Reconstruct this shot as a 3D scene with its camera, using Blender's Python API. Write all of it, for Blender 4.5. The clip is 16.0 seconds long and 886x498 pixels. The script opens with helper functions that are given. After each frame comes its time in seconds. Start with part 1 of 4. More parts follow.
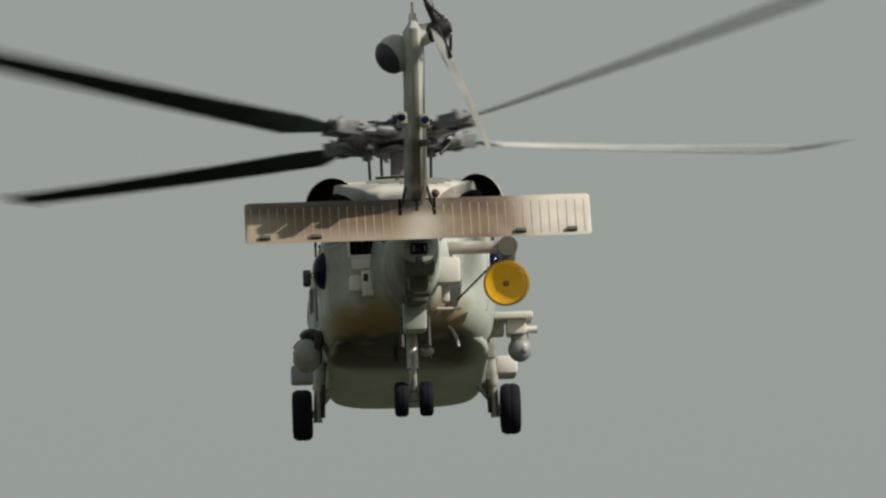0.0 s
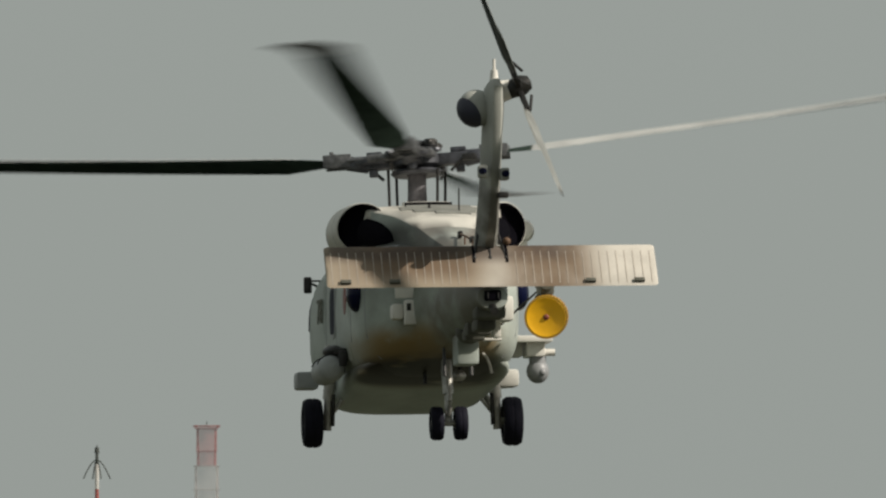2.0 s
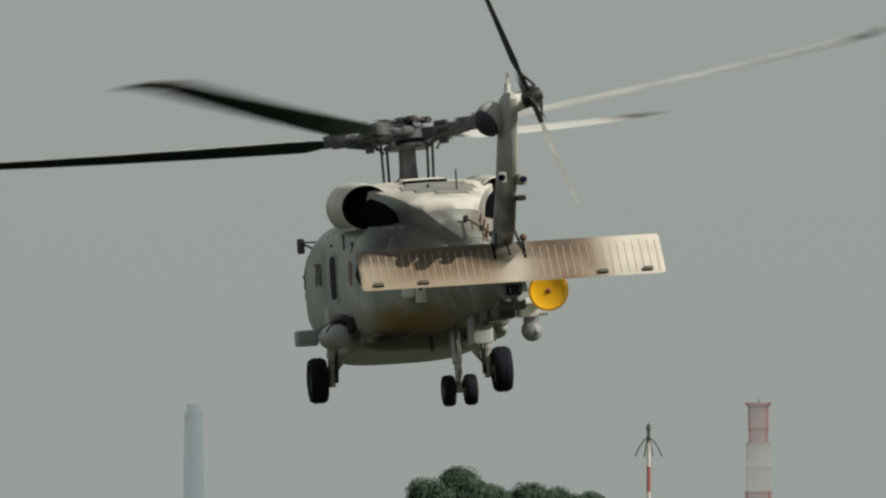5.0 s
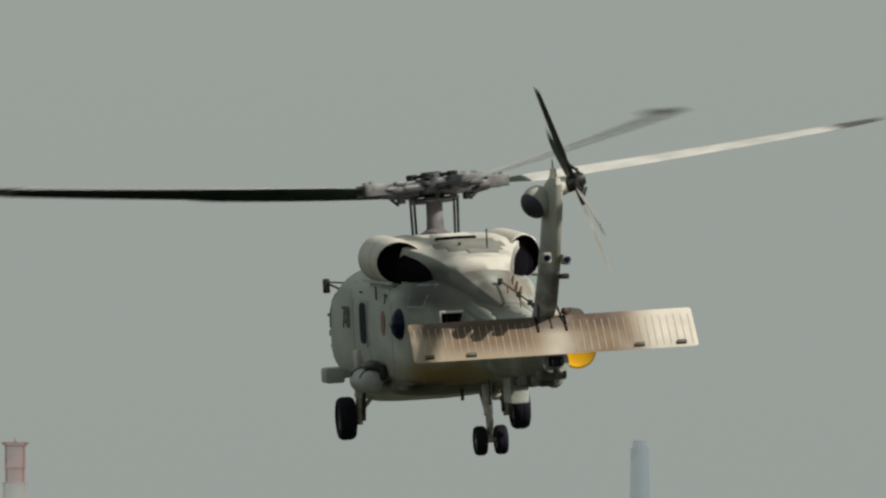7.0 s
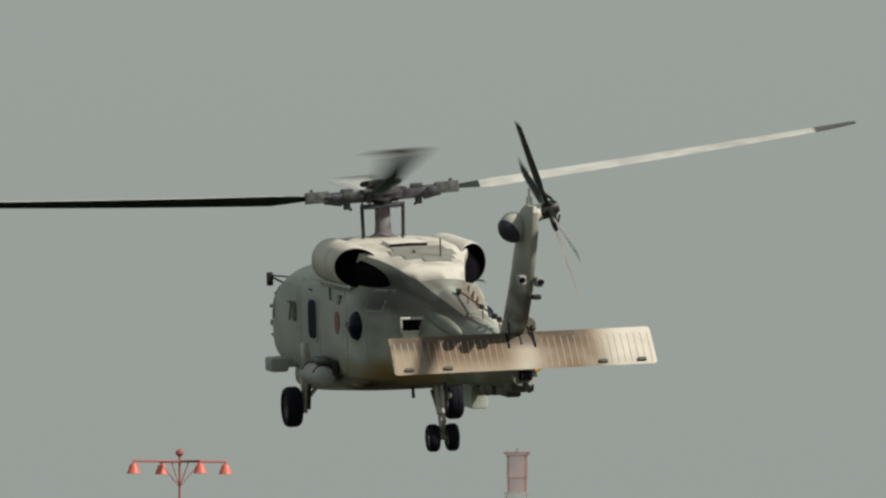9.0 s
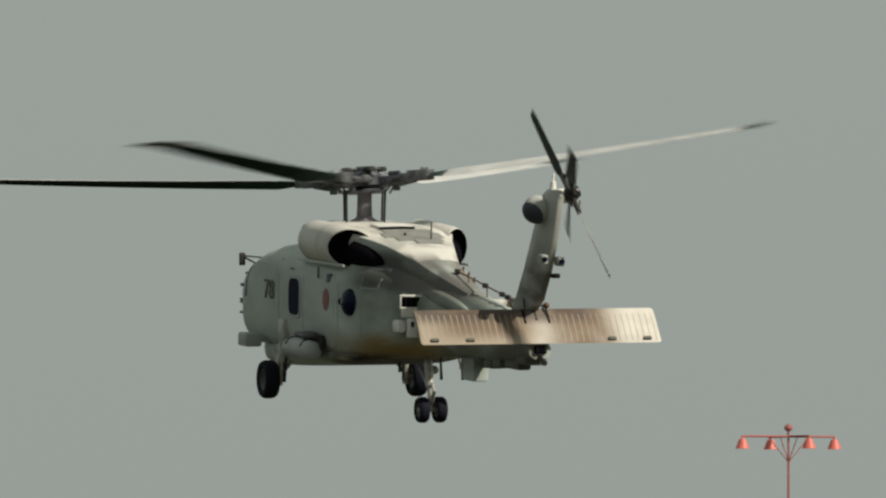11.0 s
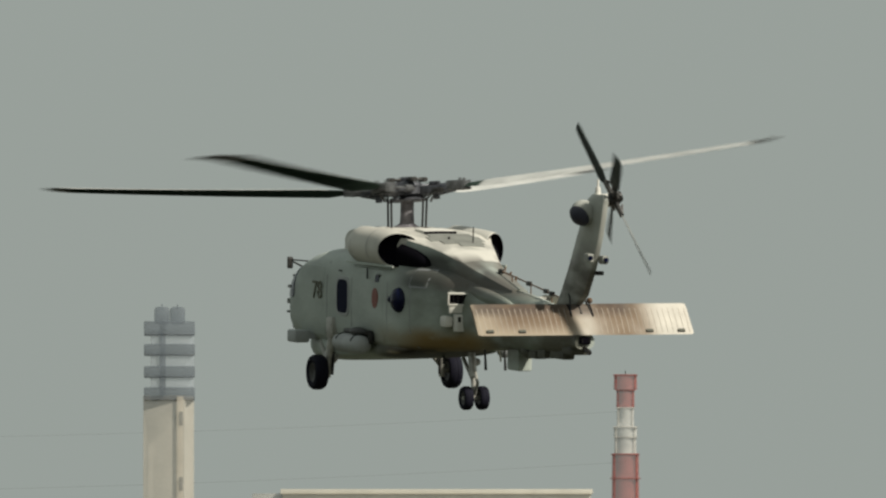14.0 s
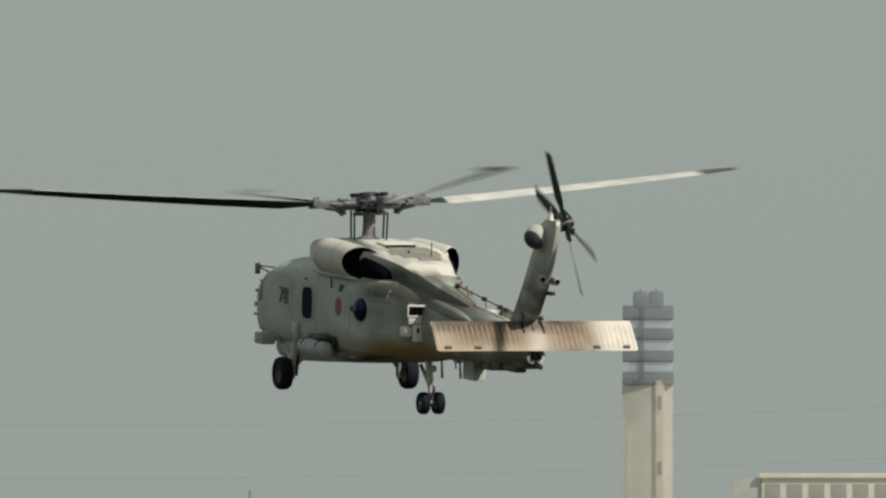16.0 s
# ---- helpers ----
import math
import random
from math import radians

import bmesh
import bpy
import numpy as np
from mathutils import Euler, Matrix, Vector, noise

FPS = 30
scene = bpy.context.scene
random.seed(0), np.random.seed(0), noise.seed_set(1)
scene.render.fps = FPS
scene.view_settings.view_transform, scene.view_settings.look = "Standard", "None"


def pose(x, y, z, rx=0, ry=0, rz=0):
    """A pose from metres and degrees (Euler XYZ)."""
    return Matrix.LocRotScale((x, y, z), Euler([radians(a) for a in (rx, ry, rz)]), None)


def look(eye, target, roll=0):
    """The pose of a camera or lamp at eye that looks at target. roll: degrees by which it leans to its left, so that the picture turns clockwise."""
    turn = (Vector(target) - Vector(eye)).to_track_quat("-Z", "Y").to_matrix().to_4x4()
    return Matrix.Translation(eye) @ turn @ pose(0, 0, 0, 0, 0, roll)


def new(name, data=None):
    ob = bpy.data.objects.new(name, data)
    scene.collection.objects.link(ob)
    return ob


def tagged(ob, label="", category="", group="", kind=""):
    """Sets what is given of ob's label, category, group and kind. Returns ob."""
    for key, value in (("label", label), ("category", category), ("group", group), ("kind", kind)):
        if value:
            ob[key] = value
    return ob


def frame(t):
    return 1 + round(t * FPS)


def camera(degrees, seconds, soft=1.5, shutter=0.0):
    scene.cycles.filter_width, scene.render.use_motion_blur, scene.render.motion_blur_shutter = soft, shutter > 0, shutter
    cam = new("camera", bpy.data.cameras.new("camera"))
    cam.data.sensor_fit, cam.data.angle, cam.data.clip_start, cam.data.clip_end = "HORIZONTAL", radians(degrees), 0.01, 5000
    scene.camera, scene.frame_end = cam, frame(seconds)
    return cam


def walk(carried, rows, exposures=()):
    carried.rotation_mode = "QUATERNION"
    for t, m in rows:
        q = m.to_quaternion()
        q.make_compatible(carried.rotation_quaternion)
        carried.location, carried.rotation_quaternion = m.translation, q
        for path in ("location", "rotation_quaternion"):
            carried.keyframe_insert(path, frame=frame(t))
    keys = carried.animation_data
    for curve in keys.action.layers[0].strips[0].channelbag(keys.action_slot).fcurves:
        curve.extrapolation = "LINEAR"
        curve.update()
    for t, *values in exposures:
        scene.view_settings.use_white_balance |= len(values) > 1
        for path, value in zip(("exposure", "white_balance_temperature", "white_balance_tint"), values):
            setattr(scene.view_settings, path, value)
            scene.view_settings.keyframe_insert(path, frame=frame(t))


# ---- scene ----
# ---------------------------------------------------------------- camera
EYE = 1.6
cam = camera(4.988, 16.0, soft=2.35, shutter=0.1)
PAN = (
    (0, 92.4875, -11.731),
    (0.5, 92.3527, -11.008),
    (1, 92.29, -10.3417),
    (1.5, 92.26, -9.6382),
    (2, 92.1422, -8.9516),
    (2.5, 92.0626, -8.3775),
    (3, 91.9607, -7.9096),
    (3.5, 91.8939, -7.4451),
    (6, 92.0913, -4.8446),
    (6.5, 92.0911, -4.313),
    (7, 92.2186, -3.3326),
    (7.5, 92.3745, -2.3414),
    (8, 92.4891, -1.7316),
    (8.5, 92.3586, -1.1133),
    (9, 92.2727, -0.5061),
    (11.5, 92.1199, 3.896),
    (12, 92.1294, 4.7936),
    (12.5, 92.0817, 5.4175),
    (13, 92.0658, 6.0055),
    (13.5, 92.0817, 7.0202),
    (14, 92.0658, 7.922),
    (14.5, 92.0785, 8.6685),
    (15, 92.0722, 9.2769),
    (15.5, 92.0212, 9.9498),
    (16, 91.9767, 10.6186),
)
TINT = ((0, -0.02, 6560, 11.4), (0.5, -0.02, 6540, 11.0), (3.5, -0.03, 6540, 11.0), (7, 0.0, 6570, 9.6), (9, 0.0, 6570, 9.6), (11.5, 0.01, 6530, 8.2), (16, 0.02, 6480, 7.8))
walk(cam, [(t, pose(0, 0, EYE, tilt, 0, turn)) for t, tilt, turn in PAN], TINT)

# ---------------------------------------------------------------- world and sun
SUN_DIR = Vector((0.69, -0.40, 0.61)).normalized()
world = bpy.data.worlds.new("world")
scene.world = world
world.use_nodes = True
wn, wl = world.node_tree.nodes, world.node_tree.links
sky = wn.new("ShaderNodeTexSky")
sky.sky_type, sky.sun_disc = "NISHITA", False
sky.sun_elevation = math.asin(SUN_DIR.z)
sky.sun_rotation = math.atan2(SUN_DIR.x, SUN_DIR.y)
sky.air_density, sky.dust_density, sky.ozone_density = 1.0, 6.0, 1.0
haze = wn.new("ShaderNodeMix")
haze.data_type = "RGBA"
haze.inputs["Factor"].default_value = 0.93
scaled = wn.new("ShaderNodeMix")
scaled.data_type, scaled.blend_type = "RGBA", "MULTIPLY"
scaled.inputs["Factor"].default_value = 1.0
scaled.inputs["B"].default_value = (0.1, 0.1, 0.1, 1)
wl.new(sky.outputs["Color"], scaled.inputs["A"])
wl.new(scaled.outputs["Result"], haze.inputs["A"])
haze.inputs["B"].default_value = (0.332, 0.364, 0.341, 1)
wl.new(haze.outputs["Result"], wn["Background"].inputs["Color"])
wn["Background"].inputs["Strength"].default_value = 1.0
lamp = bpy.data.lights.new("sun", "SUN")
lamp.energy, lamp.angle, lamp.color = 4.9, radians(0.6), (1.0, 0.93, 0.82)
sun = new("sun", lamp)
sun.matrix_world = look(SUN_DIR * 400, (0, 0, 0))


# ---------------------------------------------------------------- materials
def mat(name, color, rough=0.5, metal=0.0, spread=0.15, size=2.0, grain=40.0, bump=0.15, veil=0.0, dark=None, squash=1.0):
    """Two scales of noise on the colour, a fine relief, and for far things distance haze put in as transparency (veil).
    """
    m = bpy.data.materials.new(name)
    m.use_nodes = True
    n, l = m.node_tree.nodes, m.node_tree.links
    b = n["Principled BSDF"]
    b.inputs["Roughness"].default_value, b.inputs["Metallic"].default_value = rough, metal
    tc = n.new("ShaderNodeTexCoord")
    big, fine = n.new("ShaderNodeTexNoise"), n.new("ShaderNodeTexNoise")
    big.inputs["Scale"].default_value, big.inputs["Detail"].default_value = size, 6
    fine.inputs["Scale"].default_value, fine.inputs["Detail"].default_value = grain, 4
    mp = n.new("ShaderNodeMapping")
    mp.inputs["Scale"].default_value = (squash, 1, 1)
    l.new(tc.outputs["Object"], mp.inputs["Vector"])
    for k in (big, fine):
        l.new(mp.outputs["Vector"], k.inputs["Vector"])
    ramp = n.new("ShaderNodeMapRange")
    ramp.inputs["From Min"].default_value, ramp.inputs["From Max"].default_value = 0.35, 0.68
    l.new(big.outputs["Fac"], ramp.inputs["Value"])
    mix = n.new("ShaderNodeMix")
    mix.data_type = "RGBA"
    dk = dark or tuple(c * (1 - 2 * spread) for c in color)
    mix.inputs["A"].default_value, mix.inputs["B"].default_value = (*color, 1), (*dk, 1)
    part_f = n.new("ShaderNodeMath")
    part_f.operation = "MULTIPLY"
    part_f.inputs[1].default_value = 0.75
    l.new(ramp.outputs["Result"], part_f.inputs[0])
    l.new(part_f.outputs[0], mix.inputs["Factor"])
    mix2 = n.new("ShaderNodeMix")
    mix2.data_type, mix2.blend_type = "RGBA", "MULTIPLY"
    mix2.inputs["Factor"].default_value = spread
    l.new(mix.outputs["Result"], mix2.inputs["A"])
    l.new(fine.outputs["Fac"], mix2.inputs["B"])
    l.new(mix2.outputs["Result"], b.inputs["Base Color"])
    if bump:
        bp = n.new("ShaderNodeBump")
        bp.inputs["Strength"].default_value, bp.inputs["Distance"].default_value = bump, 0.01
        l.new(fine.outputs["Fac"], bp.inputs["Height"])
        l.new(bp.outputs["Normal"], b.inputs["Normal"])
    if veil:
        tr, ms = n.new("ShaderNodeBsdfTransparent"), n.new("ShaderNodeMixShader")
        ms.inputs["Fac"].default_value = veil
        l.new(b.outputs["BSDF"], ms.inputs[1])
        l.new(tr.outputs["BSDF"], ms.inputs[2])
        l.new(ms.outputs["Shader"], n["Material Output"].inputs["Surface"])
    return m


def matte(m, gloss=0.05):
    m.node_tree.nodes["Principled BSDF"].inputs["Specular IOR Level"].default_value = gloss
    return m


def stain_and_shade(m, color, lo, hi, soft, scale, amount, where=(0.40, 0.62), stretch=(0.35, 1, 1)):
    """A patch of dirt or painted shade with ragged edges inside a box of the thing's own space."""
    n, l = m.node_tree.nodes, m.node_tree.links
    b = n["Principled BSDF"]
    old = b.inputs["Base Color"].links[0].from_socket
    tc, sep = n.new("ShaderNodeTexCoord"), n.new("ShaderNodeSeparateXYZ")
    l.new(tc.outputs["Object"], sep.inputs["Vector"])
    last = None
    for axis, a, c, s in zip("XYZ", lo, hi, soft):
        for edge, sign in ((a, 1), (c, -1)):
            r = n.new("ShaderNodeMapRange")
            r.interpolation_type = "SMOOTHSTEP"
            r.inputs["From Min"].default_value = edge - s * sign
            r.inputs["From Max"].default_value = edge + s * sign
            l.new(sep.outputs[axis], r.inputs["Value"])
            if last is None:
                last = r.outputs["Result"]
            else:
                mu = n.new("ShaderNodeMath")
                mu.operation = "MULTIPLY"
                l.new(last, mu.inputs[0])
                l.new(r.outputs["Result"], mu.inputs[1])
                last = mu.outputs[0]
    nz = n.new("ShaderNodeTexNoise")
    nz.inputs["Scale"].default_value, nz.inputs["Detail"].default_value = scale, 8
    mp = n.new("ShaderNodeMapping")
    mp.inputs["Scale"].default_value = stretch
    l.new(tc.outputs["Object"], mp.inputs["Vector"])
    l.new(mp.outputs["Vector"], nz.inputs["Vector"])
    mr = n.new("ShaderNodeMapRange")
    mr.inputs["From Min"].default_value, mr.inputs["From Max"].default_value = where
    mr.inputs["To Max"].default_value = amount
    l.new(nz.outputs["Fac"], mr.inputs["Value"])
    mu = n.new("ShaderNodeMath")
    mu.operation = "MULTIPLY"
    l.new(last, mu.inputs[0])
    l.new(mr.outputs["Result"], mu.inputs[1])
    mix = n.new("ShaderNodeMix")
    mix.data_type = "RGBA"
    mix.inputs["B"].default_value = (*color, 1)
    l.new(mu.outputs[0], mix.inputs["Factor"])
    l.new(old, mix.inputs["A"])
    l.new(mix.outputs["Result"], b.inputs["Base Color"])
    return m


PAINT = mat("hull_paint", (0.485, 0.535, 0.492), 0.45, spread=0.18, size=1.8, grain=25, bump=0.12, squash=0.35)
# port rear: soot, and the shade of that side put into the paint
stain_and_shade(PAINT, (0.10, 0.105, 0.10), (-8.5, 0.1, 1.0), (-3.0, 2, 1.75), (0.9, 0.2, 0.2), 1.1, 0.45, (0.42, 0.60))
stain_and_shade(PAINT, (0.12, 0.138, 0.10), (-9.6, -0.02, 0.1), (-3.0, 2, 1.7), (0.5, 0.12, 0.2), 1.6, 0.60, (0.26, 0.56))
stain_and_shade(PAINT, (0.05, 0.05, 0.045), (-7.0, 0.05, 1.40), (-2.5, 2, 2.1), (0.7, 0.1, 0.14), 1.5, 0.9, (0.22, 0.46))
stain_and_shade(PAINT, (0.105, 0.092, 0.07), (-9.9, -0.08, 0.2), (-4.8, 2, 1.05), (0.6, 0.10, 0.25), 2.5, 0.85, (0.32, 0.58))
stain_and_shade(PAINT, (0.125, 0.115, 0.10), (-8.8, -0.6, 1.42), (-3.9, 2, 2.4), (0.3, 0.2, 0.12), 2.2, 0.80, (0.22, 0.52))
stain_and_shade(PAINT, (0.13, 0.10, 0.08), (-5.6, -1.3, 1.45), (-2.6, -0.15, 2.3), (0.4, 0.12, 0.12), 2.4, 0.75, (0.30, 0.55))
stain_and_shade(PAINT, (0.22, 0.135, 0.035), (-5.2, -0.75, -0.4), (-1.3, 1.12, 0.62), (0.8, 0.30, 0.16), 2.0, 0.90, (0.22, 0.50), (0.5, 0.8, 1.2))
# near-black band: soot streaks plus the shadow above the belly tray, painted in
stain_and_shade(PAINT, (0.006, 0.006, 0.005), (-4.8, -0.85, -0.10), (-1.2, 1.12, 0.24), (0.4, 0.20, 0.08), 2.8, 0.95, (0.29, 0.47), (0.35, 0.40, 2.6))
matte(PAINT, 0.15)
COWL = mat("cowl_paint", (0.62, 0.60, 0.54), 0.42, spread=0.10, size=1.6, grain=30, bump=0.12)
stain_and_shade(COWL, (0.17, 0.17, 0.155), (-3.45, -0.62, 2.1), (-1.3, 0.62, 2.8), (0.10, 0.08, 0.04), 3.2, 0.40, (0.40, 0.52), (0.8, 1, 1))
# flanks: exhaust soot, deepened for the shade below the roof's edge
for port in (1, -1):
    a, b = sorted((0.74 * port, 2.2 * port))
    stain_and_shade(COWL, (0.04, 0.038, 0.035), (-3.4, a, 1.3), (-2.3, b, 2.25), (0.25, 0.05, 0.05), 2.0, 0.88, (0.22, 0.46))
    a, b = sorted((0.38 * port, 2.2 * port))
    stain_and_shade(COWL, (0.05, 0.047, 0.042), (-5.4, a, 1.2), (-3.6, b, 2.08), (0.3, 0.06, 0.06), 2.0, 0.7, (0.30, 0.54))
# port half darker towards the tail
stain_and_shade(COWL, (0.085, 0.08, 0.07), (-6.6, -0.06, 1.2), (-3.95, 1.5, 2.4), (0.35, 0.05, 0.1), 2.2, 0.85, (0.22, 0.46))
FIN = mat("fin_paint", (0.47, 0.48, 0.44), 0.45, spread=0.14, size=1.8, grain=25)
stain_and_shade(FIN, (0.085, 0.078, 0.068), (-10.4, -1, 0.7), (-8, 1, 2.4), (0.4, 0.3, 0.5), 2.2, 0.85, (0.28, 0.52))
STAB = mat("stabilator_paint", (0.56, 0.53, 0.47), 0.6, spread=0.10, size=3.0, grain=35)
stain_and_shade(STAB, (0.30, 0.245, 0.18), (-11, 0.1, 0), (-8, 3.0, 2), (0.4, 0.25, 0.2), 1.2, 0.9, (-0.30, 0.40), (1, 1, 0.5))
stain_and_shade(STAB, (0.150, 0.105, 0.070), (-11, 0.15, 0.95), (-8, 1.75, 2), (0.4, 0.40, 0.16), 1.8, 0.95, (-0.10, 0.44), (1, 1, 0.5))
stain_and_shade(STAB, (0.155, 0.105, 0.065), (-11, -1.35, 0), (-8, -0.15, 2), (0.4, 0.30, 0.2), 1.6, 0.92, (-0.12, 0.46), (1, 1, 0.3))
stain_and_shade(STAB, (0.075, 0.058, 0.050), (-11, -1.1, 1.20), (-8, 2.3, 2), (0.4, 0.3, 0.10), 2.6, 0.80, (0.18, 0.52), (1, 1, 1))
for m in (COWL, FIN, STAB):
    matte(m, 0.12)
SOOTY = mat("sooty_paint", (0.11, 0.11, 0.085), 0.7, spread=0.25, size=4, grain=40)
DECK = mat("walkway_grip", (0.235, 0.24, 0.215), 0.85, spread=0.18, size=4, grain=80, bump=0.4)
BLACK = matte(mat("soot_black", (0.004, 0.0035, 0.006), 0.95, spread=0.2))
GLASS = matte(mat("dark_glazing", (0.005, 0.007, 0.028), 0.12, spread=0.05, bump=0), 0.12)
PANE = matte(mat("dark_pane", (0.007, 0.009, 0.028), 0.5, spread=0.1, bump=0), 0.02)
RUBBER = matte(mat("tyre_rubber", (0.008, 0.008, 0.017), 0.8, spread=0.2, size=8, grain=60), 0.18)
STEEL = mat("worn_steel", (0.46, 0.45, 0.41), 0.38, 0.35, spread=0.2, size=9, grain=60)
DKMETAL = mat("dark_metal", (0.045, 0.044, 0.042), 0.45, 0.5, spread=0.25, size=9, grain=60)
HUBMET = mat("rotor_head_metal", (0.125, 0.13, 0.148), 0.45, 0.55, spread=0.35, size=7, grain=50)
FORK = mat("fork_metal", (0.17, 0.175, 0.18), 0.5, 0.3, spread=0.4, size=12, grain=50)
MASTMET = matte(mat("mast_metal", (0.22, 0.21, 0.225), 0.7, 0.1, spread=0.3, size=6, grain=50), 0.2)
# sun glare on the dark blades' tops, put into a pale colour
BLADE_SUNLIT = mat("blade_sunlit_top", (0.60, 0.60, 0.57), 0.45, spread=0.2, size=2, grain=40, bump=0.05)
RIB = matte(mat("rib_edge", (0.46, 0.41, 0.35), 0.6, spread=0.2), 0.1)
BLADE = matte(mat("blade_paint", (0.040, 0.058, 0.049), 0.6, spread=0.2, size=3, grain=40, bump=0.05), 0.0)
TAILPAINT = matte(mat("tail_blade_paint", (0.065, 0.075, 0.070), 0.6, spread=0.2, size=3, grain=40, bump=0.05), 0.1)
# the tail blades' sunlit face, its brightness put into the colour
TAIL_SUNLIT = mat("tail_blade_sunlit_face", (0.25, 0.26, 0.245), 0.5, spread=0.2, size=3, grain=40, bump=0.05)
TIP = mat("blade_tip_paint", (0.075, 0.075, 0.07), 0.45, spread=0.1)
YELLOW = mat("yellow_paint", (0.95, 0.50, 0.008), 0.45, spread=0.06, size=6)
AMBER = mat("amber_vane", (0.58, 0.33, 0.03), 0.5, spread=0.2)
RED = mat("red_paint", (0.24, 0.062, 0.045), 0.5, spread=0.1)
DOMECAP = mat("dark_radome", (0.030, 0.032, 0.055), 0.5, spread=0.15)
MARK = mat("marking_paint", (0.12, 0.12, 0.085), 0.6, spread=0.1)
WHITE = mat("white_paint", (0.74, 0.72, 0.66), 0.45, spread=0.08, size=5)
GREY = mat("pod_grey", (0.27, 0.28, 0.29), 0.45, spread=0.12, size=4)
PODGREY = mat("fairing_grey", (0.36, 0.375, 0.37), 0.5, spread=0.1, size=4)
BROWN = mat("rust_brown", (0.16, 0.09, 0.05), 0.7, spread=0.25, size=7)


# ---------------------------------------------------------------- mesh helpers
def part(name, bm, material, parent, label=""):
    me = bpy.data.meshes.new(name)
    bm.normal_update()
    bm.to_mesh(me)
    bm.free()
    for m in material if isinstance(material, (list, tuple)) else (material,):
        me.materials.append(m)
    for p in me.polygons:
        p.use_smooth = True
    me.set_sharp_from_angle(angle=radians(38))
    ob = new(name, me)
    ob.parent = parent
    return tagged(ob, label)


def box(bm, c, s, m=None, bevel=0.0, mi=0):
    got = bmesh.ops.create_cube(bm, size=1.0, matrix=(m or Matrix()) @ Matrix.Translation(c) @ Matrix.Diagonal((*s, 1)))
    vs = got["verts"]
    fs = {f for v in vs for f in v.link_faces}
    if bevel:
        es = list({e for v in vs for e in v.link_edges})
        fs |= set(bmesh.ops.bevel(bm, geom=es, offset=bevel, segments=2, affect="EDGES", profile=0.6)["faces"])
    for f in fs:
        if f.is_valid:
            f.material_index = mi
    return bm


def rod(bm, a, b, r, r2=None, seg=12, mi=0):
    a, b = Vector(a), Vector(b)
    m = Matrix.Translation((a + b) / 2) @ (b - a).to_track_quat("Z", "Y").to_matrix().to_4x4()
    got = bmesh.ops.create_cone(bm, cap_ends=True, segments=seg, radius1=r, radius2=r if r2 is None else r2, depth=(b - a).length, matrix=m)
    for v in got["verts"]:
        for f in v.link_faces:
            f.material_index = mi
    return bm


def ball(bm, c, s, seg=20, mi=0, m=None):
    got = bmesh.ops.create_uvsphere(bm, u_segments=seg, v_segments=max(8, seg * 2 // 3), radius=1.0, matrix=(m or Matrix()) @ Matrix.Translation(c) @ Matrix.Diagonal((*s, 1)))
    for v in got["verts"]:
        for f in v.link_faces:
            f.material_index = mi
    return bm


def lathe(bm, profile, m, seg=28, mi=0):
    """Turns (r, z) pairs about z and sets the result at m."""
    rings = []
    for r, z in profile:
        rings.append([bm.verts.new(m @ Vector((r * math.cos(2 * math.pi * k / seg), r * math.sin(2 * math.pi * k / seg), z))) for k in range(seg)])
    for a, b in zip(rings, rings[1:]):
        for k in range(seg):
            bm.faces.new((a[k], a[(k + 1) % seg], b[(k + 1) % seg], b[k])).material_index = mi
    return bm


def skin(bm, rings, caps=True):
    vr = [[bm.verts.new(p) for p in r] for r in rings]
    for a, b in zip(vr, vr[1:]):
        n = len(a)
        for k in range(n):
            bm.faces.new((a[k], a[(k + 1) % n], b[(k + 1) % n], b[k]))
    if caps:
        bm.faces.new(vr[0][::-1])
        bm.faces.new(vr[-1])
    bmesh.ops.recalc_face_normals(bm, faces=bm.faces[:])
    return bm


def turn_to(v):
    """A matrix whose z points along v."""
    return Vector(v).to_track_quat("Z", "Y").to_matrix().to_4x4()


# ---------------------------------------------------------------- hull form: x forward, y to port, z up, origin under the mast
HULL = np.array((  # x, half width, bottom, top, fullness
    (4.45, 0.10, 0.62, 0.80, 2.2), (4.36, 0.46, 0.36, 1.04, 2.4), (4.10, 0.84, 0.16, 1.28, 2.8), (3.60, 1.19, 0.05, 1.54, 3.2),
    (3.00, 1.31, 0.01, 1.80, 3.4), (2.30, 1.27, 0.00, 1.98, 3.8), (1.00, 1.18, 0.00, 2.02, 4.2), (-1.00, 1.18, 0.00, 2.02, 4.2),
    (-2.40, 1.16, 0.02, 1.98, 4.0), (-3.10, 1.06, 0.12, 1.92, 3.5), (-3.70, 0.81, 0.20, 1.84, 3.0), (-4.30, 0.57, 0.25, 1.74, 2.6),
    (-5.00, 0.43, 0.29, 1.64, 2.4), (-6.00, 0.37, 0.34, 1.52, 2.4), (-7.50, 0.32, 0.40, 1.38, 2.4), (-9.00, 0.27, 0.46, 1.20, 2.4), (-9.60, 0.20, 0.55, 0.84, 2.4)))
HX = np.linspace(4.45, -9.6, 150)
HV = np.stack([np.interp(-HX, -HULL[:, 0], HULL[:, k]) for k in range(1, 5)], 1)
for _ in range(14):
    HV[1:-1] = (HV[:-2] + 2 * HV[1:-1] + HV[2:]) / 4


def hull_at(x):
    return [float(np.interp(-x, -HX, HV[:, k])) for k in range(4)]


def side(x, z):
    hw, zb, zt, n = hull_at(x)
    k = min(abs((z - (zb + zt) / 2) / ((zt - zb) / 2)), 0.999)
    return hw * (1 - k ** n) ** (1 / n)


